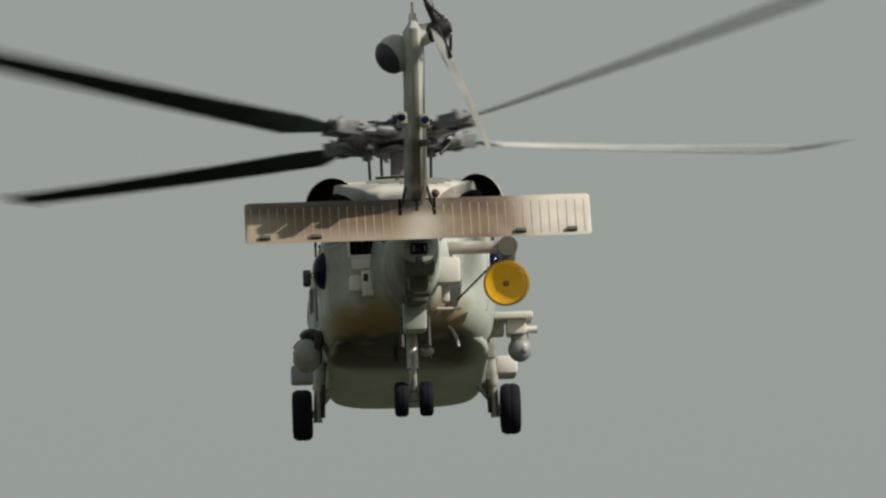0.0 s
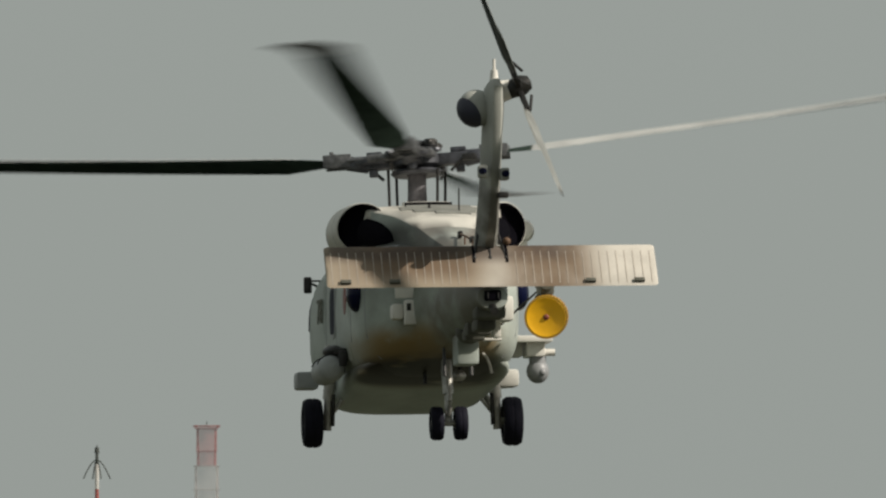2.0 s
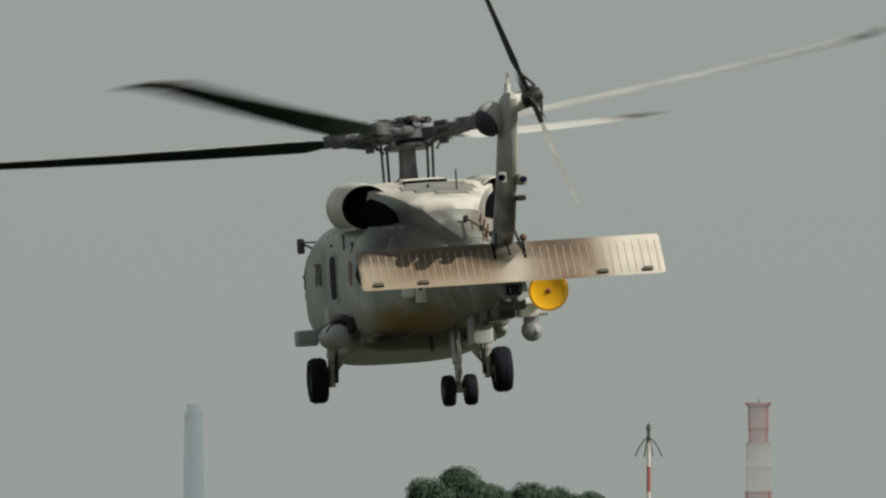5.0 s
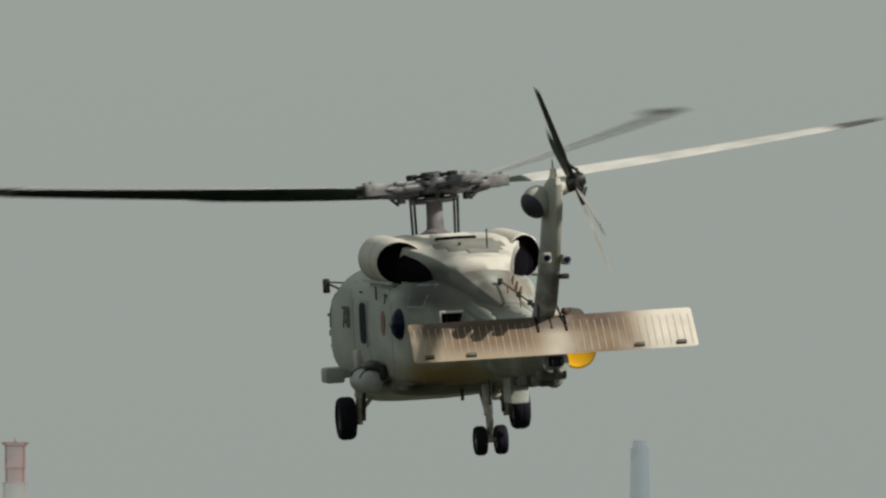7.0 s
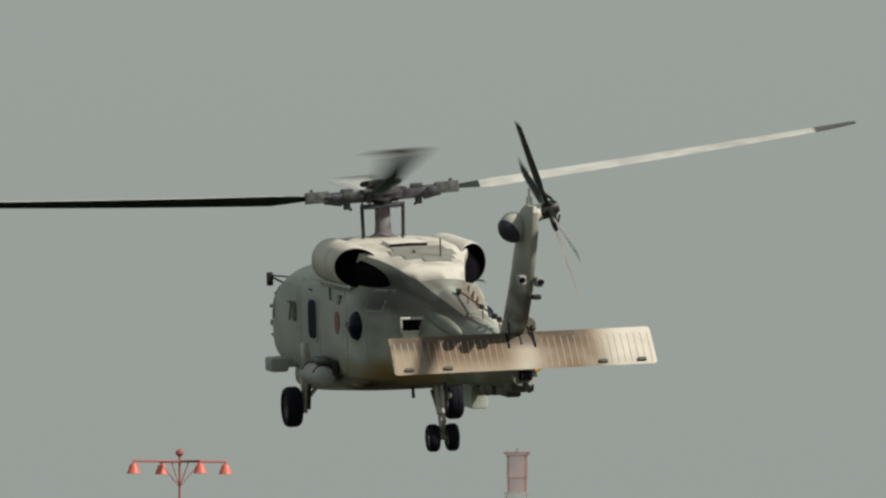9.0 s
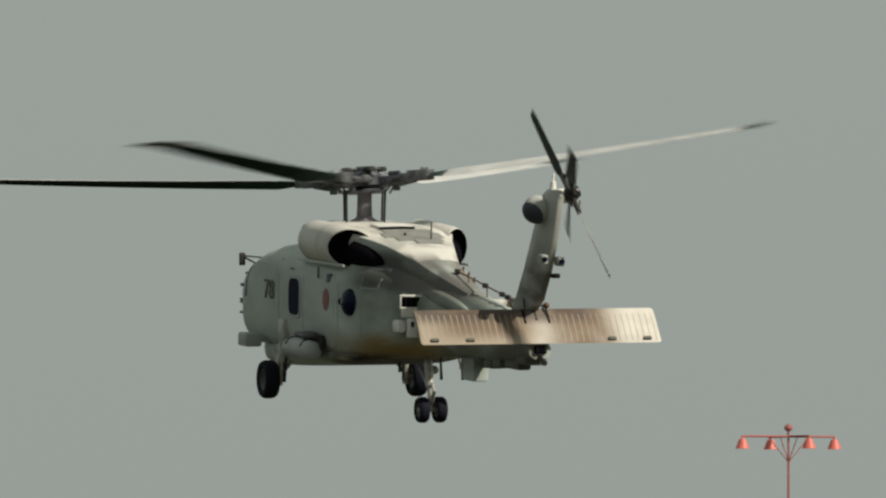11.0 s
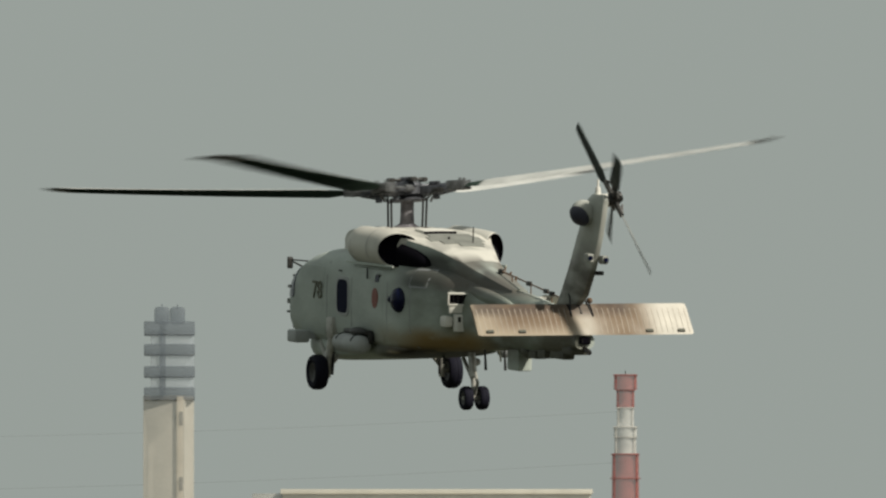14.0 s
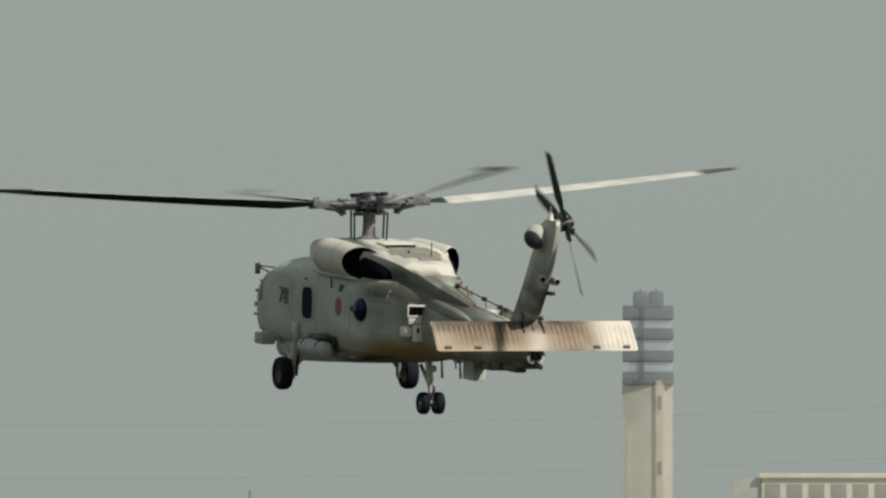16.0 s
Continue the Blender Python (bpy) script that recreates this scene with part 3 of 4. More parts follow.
lathe(bm, ((0.03, 0.035), (0.15, 0.040), (0.23, 0.055), (0.266, 0.068), (0.270, 0.062), (0.258, 0.03), (0.21, -0.02), (0.13, -0.18), (0.13, -0.9), (0.11, -1.15), (0.0, -1.25)), cup, 36)
bmesh.ops.recalc_face_normals(bm, faces=bm.faces[:])
bird = part("towed_bird", bm, YELLOW, heli, "bright yellow towed bird with a vaned cup")
part("cup_centre", ball(B(), (0, 0, 0.035), (0.042, 0.042, 0.02), 14, m=cup), RED, bird, "small red cup centre")
bm = B()
for k in range(40):
    a = 2 * math.pi * k / 40
    box(bm, (0.278, 0, -0.02), (0.035, 0.014, 0.17), cup @ Matrix.Rotation(a, 4, "Z"))
lathe(bm, ((0.268, 0.066), (0.297, 0.066), (0.297, 0.05), (0.268, 0.05), (0.268, 0.066)), cup, 40)
lathe(bm, ((0.262, -0.09), (0.297, -0.09), (0.297, -0.105), (0.262, -0.105), (0.262, -0.09)), cup, 40)
part("cup_vanes", bm, AMBER, bird, "ring of amber vanes")

# tail fin
def fin_ring(z, xl, xt, th):
    out = []
    n = 28
    for k in range(n):
        a = 2 * math.pi * k / n
        u = 0.5 + 0.5 * math.cos(a)
        thick = 1.48 * math.sqrt(1 - u) * (1 - 0.35 * (1 - u)) if u > 0.55 else 0.42 + 0.44 * u / 0.55
        w = math.copysign(min(1.0, abs(math.sin(a)) ** 0.25) * min(thick, 0.86) * th, math.sin(a)) if abs(math.sin(a)) > 1e-6 else 0.0
        out.append(Vector((xt + (xl - xt) * u, w, z)))
    return out


FINS = ((0.85, -8.0, -9.12, 0.20), (1.36, -8.22, -9.26, 0.20), (1.58, -8.40, -9.66, 0.185), (2.1, -8.80, -10.06, 0.17), (2.7, -9.20, -10.38, 0.165),
        (3.15, -9.54, -10.55, 0.17), (3.42, -9.76, -10.62, 0.16), (3.52, -9.95, -10.55, 0.08))
fin = part("tail_fin", skin(B(), [fin_ring(*f) for f in FINS]), FIN, heli, "raked tail fin with a soot-darkened foot")
bm = B()
ball(bm, (-10.02, 0.23, 3.17), (0.25, 0.24, 0.245), 28)
part("gearbox_dome", bm, FIN, fin, "round dome on the fin's side")
bm = B()
lathe(bm, [(0.256 * math.sin(radians(a)), 0.256 * math.cos(radians(a))) for a in range(0, 61, 5)], Matrix.Translation((-10.02, 0.23, 3.17)) @ turn_to((-0.45, 0.75, -0.50)), 28)
bmesh.ops.recalc_face_normals(bm, faces=bm.faces[:])
part("dome_cap", bm, DOMECAP, fin, "dark cap of the dome")
bm = B()
rod(bm, (-10.18, 0, 3.45), (-10.20, 0, 3.66), 0.07, 0.045)
rod(bm, (-10.20, 0, 3.66), (-10.20, 0, 3.80), 0.02)
part("tail_beacon", bm, WHITE, fin, "pale beacon on the fin's top")
bm = B()
rod(bm, (-10.14, -0.02, 3.36), (-10.18, -0.26, 3.42), 0.16, 0.12, 18)
part("tail_gearbox", bm, WHITE, fin)
for y, z, x in ((0.19, 2.32, -10.19), (-0.12, 2.28, -10.24)):
    bm = B()
    box(bm, (x, y * 0.9, z), (0.24, 0.12, 0.16), bevel=0.03)
    wb = part("warning_pod", bm, FIN, fin)
    bm = B()
    rod(bm, (x - 0.10, y * 0.9, z), (x - 0.145, y * 1.05, z), 0.050, 0.044, 14)
    part("warning_lens", bm, GLASS, wb, "dark round lens")
part("tail_light", box(B(), (-10.03, -0.11, 2.02), (0.16, 0.14, 0.08), bevel=0.02), DKMETAL, fin)
part("fin_fairing", ball(B(), (-9.22, -0.24, 1.46), (0.08, 0.055, 0.055), 14), BROWN, fin)

# stabilator
LE, TE, SPAN = Vector((-9.20, 0, 1.40)), Vector((-9.71, 0, 0.83)), 2.19
chord_dir = (TE - LE).normalized()
up_dir = Vector((chord_dir.z, 0, -chord_dir.x)) * -1
if up_dir.z < 0:
    up_dir = -up_dir
CH = (TE - LE).length
bm = B()
rings = []
for y, k, c in ((-2.20, 0.3, 0.90), (-2.19, 0.7, 0.95), (-2.15, 1, 1.0), (-1.0, 1, 1.0), (0, 1, 1.0), (1.0, 1, 1.0), (2.15, 1, 1.0), (2.19, 0.7, 0.95), (2.20, 0.3, 0.90)):
    ring = []
    for q in range(24):
        a = 2 * math.pi * q / 24
        u = 0.5 - 0.5 * math.cos(a)
        w = 0.052 * k * math.sin(a) * (1.25 - 0.9 * u)
        ring.append(LE + chord_dir * (CH * ((u - 0.5) * c + 0.5)) + up_dir * w + Vector((0, y, 0)))
    rings.append(ring)
stab = part("stabilator", skin(bm, rings), STAB, heli, "pale ribbed stabilator with brown soot stains")
def stab_top(u):
    a = math.acos(max(-1.0, min(1.0, 1 - 2 * u)))
    return 0.052 * math.sin(a) * (1.25 - 0.9 * u)


for k in range(39):
    y = -2.12 + 4.24 * k / 38
    if abs(y) < 0.25:
        continue
    bm = B()
    us = [0.20 + 0.74 * q / 6 for q in range(7)]
    low, high = [], []
    for u in us:
        base = LE + chord_dir * (CH * u)
        for lst, lift in ((low, -0.004), (high, 0.0035)):
            lst.append([bm.verts.new(base + up_dir * (stab_top(u) + lift) + Vector((0, y + dy, 0))) for dy in (-0.005, 0.005)])
    for q in range(6):
        bm.faces.new((high[q][0], high[q][1], high[q + 1][1], high[q + 1][0]))
        for side_i in (0, 1):
            bm.faces.new((low[q][side_i], high[q][side_i], high[q + 1][side_i], low[q + 1][side_i]))
    bmesh.ops.recalc_face_normals(bm, faces=bm.faces[:])
    part("rib", bm, RIB, stab)
def chord_strip(name, y, u0, u1, w, material, high_by=0.008):
    bm = B()
    rows = []
    for q in range(7):
        u = u0 + (u1 - u0) * q / 6
        base = LE + chord_dir * (CH * u)
        rows.append([bm.verts.new(base + up_dir * (stab_top(u) + lift) + Vector((0, y + dy, 0))) for dy, lift in ((-w, -0.004), (-w, high_by), (w, high_by), (w, -0.004))])
    for a, b in zip(rows, rows[1:]):
        for k in range(3):
            bm.faces.new((a[k], a[k + 1], b[k + 1], b[k]))
    bmesh.ops.recalc_face_normals(bm, faces=bm.faces[:])
    return part(name, bm, material, stab)


for y in (-0.22, 0.22):
    chord_strip("hinge_gap", y, 0.03, 0.46, 0.016, BLACK, 0.010)
for y in (-1.95, -1.3, 1.3, 1.95):
    bm = B()
    m = Matrix.Translation(LE + Vector((0, y, 0))) @ Matrix((chord_dir, (0, 1, 0), up_dir)).transposed().to_4x4()
    box(bm, (CH * 0.90, 0, 0.03), (0.06, 0.14, 0.045), m, 0.01)
    part("drain_cover", bm, SOOTY, stab, "small dark cover near the trailing edge")
bm = B()
for y in (-0.21, 0.0, 0.21):
    rod(bm, LE + Vector((0.12, y * 0.6, 0.22)), LE + chord_dir * 0.30 + Vector((0, y, 0.05)), 0.018)
    ball(bm, LE + chord_dir * 0.30 + Vector((0, y, 0.05)), (0.03, 0.03, 0.035), 10)
part("stabilator_link", bm, DKMETAL, stab, "dark hinge links")

# boom-top rails, aerial wire, steps
bm = B()
pts = [(-4.95, -0.07, 1.84), (-5.6, -0.07, 1.77), (-6.6, -0.07, 1.65), (-7.7, -0.07, 1.52), (-8.5, -0.07, 1.42)]
for a, b in zip(pts, pts[1:]):
    rod(bm, a, b, 0.016, seg=6)
for a in pts[1:]:
    rod(bm, a, (a[0], a[1], a[2] - 0.32), 0.012, seg=6)
part("boom_rail", bm, BROWN, heli, "thin rusty rail along the boom")
for x, z in ((-4.15, 1.78), (-4.45, 1.70), (-4.75, 1.62)):
    bm = B()
    rod(bm, (x, -0.36, z - 0.16), (x - 0.24, -0.40, z + 0.10), 0.016, seg=6)
    rod(bm, (x - 0.24, -0.40, z + 0.10), (x - 0.30, -0.34, z - 0.24), 0.016, seg=6)
    part("rail_brace", bm, BROWN, heli)
for x, z in ((-5.0, 1.83), (-6.5, 1.66), (-7.4, 1.555), (-7.7, 1.52)):
    part("rail_clamp", box(B(), (x, -0.07, z), (0.20, 0.06, 0.09), bevel=0.02), DKMETAL, heli)


# landing gear
def wheel(c, r, w, parent):
    m = Matrix.Translation(c) @ turn_to((0, 1, 0))
    bm = B()
    h = w / 2
    lathe(bm, ((r * 0.55, -h * 0.75), (r * 0.72, -h), (r * 0.90, -h * 0.92), (r * 0.98, -h * 0.6), (r, -h * 0.3), (r, -h * 0.12), (r * 0.985, -h * 0.08), (r * 0.985, h * 0.08), (r, h * 0.12), (r, h * 0.3), (r * 0.98, h * 0.6), (r * 0.90, h * 0.92), (r * 0.72, h), (r * 0.55, h * 0.75)), m, 36)
    bmesh.ops.recalc_face_normals(bm, faces=bm.faces[:])
    ty = part("tyre", bm, RUBBER, parent, "black rubber tyre")
    bm = B()
    lathe(bm, ((0.0, -h * 0.5), (r * 0.3, -h * 0.55), (r * 0.5, -h * 0.72), (r * 0.57, -h * 0.76), (r * 0.57, h * 0.76), (r * 0.5, h * 0.72), (r * 0.3, h * 0.55), (0.0, h * 0.5)), m, 24)
    bmesh.ops.recalc_face_normals(bm, faces=bm.faces[:])
    part("rim", bm, DKMETAL, ty)


for port in (1, -1):
    bm = B()
    rod(bm, (1.05, port * 1.12, 0.62), (1.13, port * 1.20, -0.12), 0.085, seg=16)
    rod(bm, (1.13, port * 1.20, -0.12), (1.17, port * 1.22, -0.56), 0.062, seg=16)
    rod(bm, (1.17, port * 1.20, -0.44), (1.17, port * 1.44, -0.44), 0.05, seg=14)
    rod(bm, (2.0, port * 1.05, 0.12), (1.2, port * 1.18, -0.30), 0.05, seg=12)
    rod(bm, (1.1, port * 0.85, 0.05), (1.16, port * 1.17, -0.34), 0.035, seg=10)
    box(bm, (1.05, port * 1.14, 0.45), (0.34, 0.22, 0.42), bevel=0.05)
    leg = part("main_gear_leg", bm, STEEL, heli, "pale steel oleo leg")
    rod_bm = rod(B(), (1.05, port * 1.13, -0.05), (1.10, port * 1.145, -0.50), 0.028, seg=8)
    part("torque_link", rod_bm, DKMETAL, leg)
    wheel((1.17, port * 1.43, -0.45), 0.352, 0.28, leg)
bm = B()
rod(bm, (-3.62, 0, 0.25), (-3.76, 0, -0.30), 0.075, seg=16)
rod(bm, (-3.74, 0, -0.25), (-3.81, 0, -0.70), 0.05, seg=14)
rod(bm, (-3.81, -0.24, -0.70), (-3.81, 0.24, -0.70), 0.04, seg=12)
rod(bm, (-3.20, 0.0, 0.05), (-3.72, 0, -0.34), 0.04, seg=10)
box(bm, (-3.79, 0, -0.62), (0.12, 0.10, 0.18), bevel=0.03)
leg = part("tail_gear_leg", bm, STEEL, heli, "pale tail-wheel leg")
bm = B()
for a, b in (((-3.86, 0, -0.22), (-3.99, 0, -0.40)), ((-3.99, 0, -0.40), (-3.86, 0, -0.60))):
    rod(bm, a, b, 0.032, seg=8)
part("torque_link", bm, STEEL, leg)
for y in (-0.165, 0.165):
    wheel((-3.81, y, -0.70), 0.234, 0.185, leg)
# landing lamp glass under the belly
part("landing_lamp", ball(B(), (-3.35, -0.20, -0.02), (0.10, 0.10, 0.08), 14), STEEL, heli)

# rotor mast and control rods
bm = B()
lathe(bm, ((0.26, 2.36), (0.25, 2.49), (0.19, 2.52), (0.145, 2.56), (0.135, 2.72), (0.13, 3.05), (0.17, 3.08), (0.20, 3.14), (0.0, 3.14)), Matrix(), 28)
bmesh.ops.recalc_face_normals(bm, faces=bm.faces[:])
part("rotor_mast", bm, MASTMET, heli, "steel rotor mast")
for k in range(4):
    a = radians(30 + 90 * k)
    part("control_rod", rod(B(), (0.48 * math.cos(a), 0.48 * math.sin(a), 2.42), (0.50 * math.cos(a), 0.50 * math.sin(a), 3.06), 0.021, seg=8), DKMETAL, heli)

# main rotor: hub mesh with four blades; its space has z along the mast
bm = B()
lathe(bm, ((0.0, 0.20), (0.16, 0.20), (0.27, 0.17), (0.30, 0.10), (0.36, 0.06), (0.36, -0.06), (0.27, -0.10), (0.0, -0.12)), Matrix(), 28)
lathe(bm, ((0.14, -0.14), (0.34, -0.13), (0.38, -0.17), (0.34, -0.21), (0.14, -0.20), (0.14, -0.14)), Matrix(), 28)
for k in range(4):
    m = Matrix.Rotation(math.pi / 2 * k, 4, "Z")
    box(bm, (0.50, 0, 0.0), (0.50, 0.26, 0.17), m, 0.03)
    rod(bm, m @ Vector((0.70, 0, 0.0)), m @ Vector((1.00, 0, 0.03)), 0.125, 0.095, 16)
    box(bm, (0.86, 0, 0.02), (0.16, 0.36, 0.15), m, 0.03)
    rod(bm, m @ Vector((0.40, 0.26, 0.02)), m @ Vector((0.86, 0.17, 0.02)), 0.05, seg=10)
    box(bm, (0.60, 0.0, 0.13), (0.22, 0.10, 0.08), m, 0.02)
    box(bm, (0.62, 0.02, -0.12), (0.12, 0.10, 0.14), m, 0.02)
    m2 = Matrix.Rotation(math.pi / 2 * k + math.pi / 4, 4, "Z")
    box(bm, (0.36, 0, 0.10), (0.34, 0.10, 0.06), m2, 0.02)
bmesh.ops.recalc_face_normals(bm, faces=bm.faces[:])
rotor = part("main_rotor", bm, HUBMET, heli, "dark metal rotor head with four long blades")

for k in range(4):
    m = Matrix.Rotation(math.pi / 2 * k, 4, "Z")
    m2 = Matrix.Rotation(math.pi / 2 * k + math.pi / 4, 4, "Z")
    bm = B()
    for y in (-0.15, 0.15):
        box(bm, (1.12, y, 0.06), (0.40, 0.045, 0.19), m, 0.012)
    box(bm, (0.97, 0, 0.05), (0.07, 0.30, 0.20), m, 0.012)
    box(bm, (1.29, 0, 0.07), (0.06, 0.30, 0.15), m, 0.012)
    for y in (-0.10, 0.10):
        rod(bm, m @ Vector((1.20, y, -0.03)), m @ Vector((1.20, y, 0.20)), 0.028, seg=8)
    part("blade_fork", bm, FORK, rotor, "grey bolted fork at the blade's root")
    bm = B()
    rod(bm, m @ Vector((0.34, 0.27, 0.05)), m @ Vector((0.66, 0.23, 0.05)), 0.062, seg=12)
    rod(bm, m @ Vector((0.66, 0.23, 0.05)), m @ Vector((0.96, 0.19, 0.05)), 0.026, seg=8)
    part("lag_damper", bm, FORK, rotor, "grey lag damper")
    bm = B()
    box(bm, (0.78, -0.24, -0.02), (0.20, 0.16, 0.09), m, 0.02)
    rod(bm, m @ Vector((0.74, -0.30, 0.0)), m @ Vector((0.52, -0.26, -0.20)), 0.024, seg=8)
    part("pitch_horn", bm, DKMETAL, rotor)
    bm = B()
    box(bm, (0.22, 0, 0.23), (0.40, 0.15, 0.05), m2, 0.015)
    rod(bm, m2 @ Vector((0.34, 0, 0.18)), m2 @ Vector((0.34, 0, 0.27)), 0.085, seg=12)
    part("absorber_arm", bm, DKMETAL, rotor, "dark arm of the vibration absorber")
bm = B()
lathe(bm, ((0.0, 0.29), (0.14, 0.285), (0.17, 0.26), (0.17, 0.18), (0.0, 0.18)), Matrix(), 16)
bmesh.ops.recalc_face_normals(bm, faces=bm.faces[:])
part("hub_cap", bm, HUBMET, rotor, "dark cap on the rotor head")

CONE = radians(3.9)


def blade_mesh():
    bm = B()
    rings = []
    for i in range(33):
        f = i / 32
        r = 1.0 + 7.18 * f
        c = 0.53 if r > 1.9 else 0.16 + 0.37 * max(0.0, (r - 1.15) / 0.75)
        sweep = -0.45 * max(0.0, (r - 7.7) / 0.48) ** 1.5
        if r > 7.7:
            c *= 1 - 0.35 * (r - 7.7) / 0.48
        tw = radians(18 - 10 * f)
        z = math.tan(CONE) * r * (0.80 + 0.20 * f)
        ring = []
        for q in range(16):
            a = 2 * math.pi * q / 16
            u = 0.5 - 0.5 * math.cos(a)
            y0, z0 = (0.25 - u) * c, 0.5 * c * 0.105 * math.sin(a) * (1.5 - 1.1 * u)
            ring.append(Vector((r, sweep + y0 * math.cos(tw) - z0 * math.sin(tw), z + y0 * math.sin(tw) + z0 * math.cos(tw))))
        rings.append(ring)
    skin(bm, rings)
    # faces turned up get the pale colour that stands for sunlight
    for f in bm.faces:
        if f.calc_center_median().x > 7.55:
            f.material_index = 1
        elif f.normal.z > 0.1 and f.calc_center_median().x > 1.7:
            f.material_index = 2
    return bm


first = part("rotor_blade", blade_mesh(), [BLADE, TIP, BLADE_SUNLIT], rotor, "long dark grey blade with a swept tip")
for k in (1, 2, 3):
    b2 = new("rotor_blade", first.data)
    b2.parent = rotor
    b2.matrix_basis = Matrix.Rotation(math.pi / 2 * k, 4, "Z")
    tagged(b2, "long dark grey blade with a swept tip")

# tail rotor: its space has z along the axle, pointing to starboard
bm = B()
lathe(bm, ((0.0, -0.16), (0.12, -0.14), (0.14, 0.05), (0.09, 0.16), (0.0, 0.18)), Matrix(), 20)
for k in range(4):
    m = Matrix.Rotation(math.pi / 2 * k, 4, "Z")
    box(bm, (0.22, 0, 0.0), (0.34, 0.16, 0.07), m, 0.015)
    rod(bm, m @ Vector((0.14, 0.10, 0.12)), m @ Vector((0.34, 0.10, 0.03)), 0.02, seg=8)
tail_rotor = part("tail_rotor", bm, DKMETAL, heli, "four-bladed dark tail rotor")
bm = B()
rings = []
for i in range(13):
    f = i / 12
    r = 0.36 + 1.315 * f
    c = 0.27 if r > 0.55 else 0.12 + 0.15 * max(0, (r - 0.36) / 0.19)
    if f > 0.95:
        c *= 0.85
    tw = radians(20 - 10 * f)
    ring = []
    for q in range(12):
        a = 2 * math.pi * q / 12
        u = 0.5 - 0.5 * math.cos(a)
        y0, z0 = (0.4 - u) * c, 0.5 * c * 0.11 * math.sin(a) * (1.5 - 1.1 * u)
        ring.append(Vector((r, y0 * math.cos(tw) - z0 * math.sin(tw), y0 * math.sin(tw) + z0 * math.cos(tw))))
    rings.append(ring)
skin(bm, rings)
# outboard faces take the colour lightened for sunlight
for f in bm.faces:
    if f.normal.z > 0.1:
        f.material_index = 1
first = part("tail_blade", bm, [TAILPAINT, TAIL_SUNLIT], tail_rotor, "dark grey tail-rotor blade")
for k in (1, 2, 3):
    b2 = new("tail_blade", first.data)
    b2.parent = tail_rotor
    b2.matrix_basis = Matrix.Rotation(math.pi / 2 * k, 4, "Z")
    tagged(b2, "dark grey tail-rotor blade")

# ---------------------------------------------------------------- far things
F = 18000.0


def far(u, rise, d):
    """A place at d metres: u along the horizon, rise above it, both as tangents times F."""
    a = (u + 2200) / F
    return Vector((d * math.sin(a), d * math.cos(a), EYE + rise / F * d))


def stand(name, u, d, label, category):
    ob = new(name)
    p = far(u, 0, d)
    ob.matrix_basis = Matrix.Translation((p.x, p.y, 0)) @ Matrix.Rotation(-(u + 2200) / F, 4, "Z")
    return tagged(ob, label, category)


# distance haze put into these paints: veil lets the sky show through
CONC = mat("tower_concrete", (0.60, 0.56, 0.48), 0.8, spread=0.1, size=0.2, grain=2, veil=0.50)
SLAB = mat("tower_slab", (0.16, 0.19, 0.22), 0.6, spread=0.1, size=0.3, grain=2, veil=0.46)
REDF = mat("hazed_red", (0.42, 0.12, 0.10), 0.7, spread=0.15, size=0.5, grain=3, veil=0.60)
WHTF = mat("hazed_white", (0.70, 0.69, 0.65), 0.7, spread=0.12, size=0.5, grain=3, veil=0.60)
BLUF = mat("hazed_blue", (0.19, 0.29, 0.39), 0.6, spread=0.08, size=0.1, grain=1, veil=0.74)
# brighter red than the post: the lamps' lit look put into the colour
REDL = mat("lit_lamp_red", (0.72, 0.16, 0.12), 0.5, spread=0.1, size=2, grain=8, veil=0.15)
REDG = mat("lamp_red", (0.40, 0.10, 0.08), 0.6, spread=0.1, size=2, grain=8, veil=0.24)
DARKF = mat("mast_dark", (0.06, 0.07, 0.06), 0.7, spread=0.15, size=1, grain=6, veil=0.25)
ANNEX = mat("annex_wall", (0.45, 0.45, 0.42), 0.8, spread=0.08, size=0.3, grain=3, veil=0.5)
WALLF = mat("terminal_wall", (0.74, 0.70, 0.60), 0.8, spread=0.08, size=0.3, grain=3, veil=0.40)
PANEF = mat("terminal_glass", (0.24, 0.26, 0.26), 0.3, spread=0.1, size=0.5, grain=3, bump=0, veil=0.58)
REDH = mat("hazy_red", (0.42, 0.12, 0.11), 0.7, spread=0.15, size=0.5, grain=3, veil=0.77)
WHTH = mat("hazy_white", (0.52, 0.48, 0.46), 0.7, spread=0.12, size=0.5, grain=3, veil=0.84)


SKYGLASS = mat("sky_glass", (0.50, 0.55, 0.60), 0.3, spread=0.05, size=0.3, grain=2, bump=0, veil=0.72)


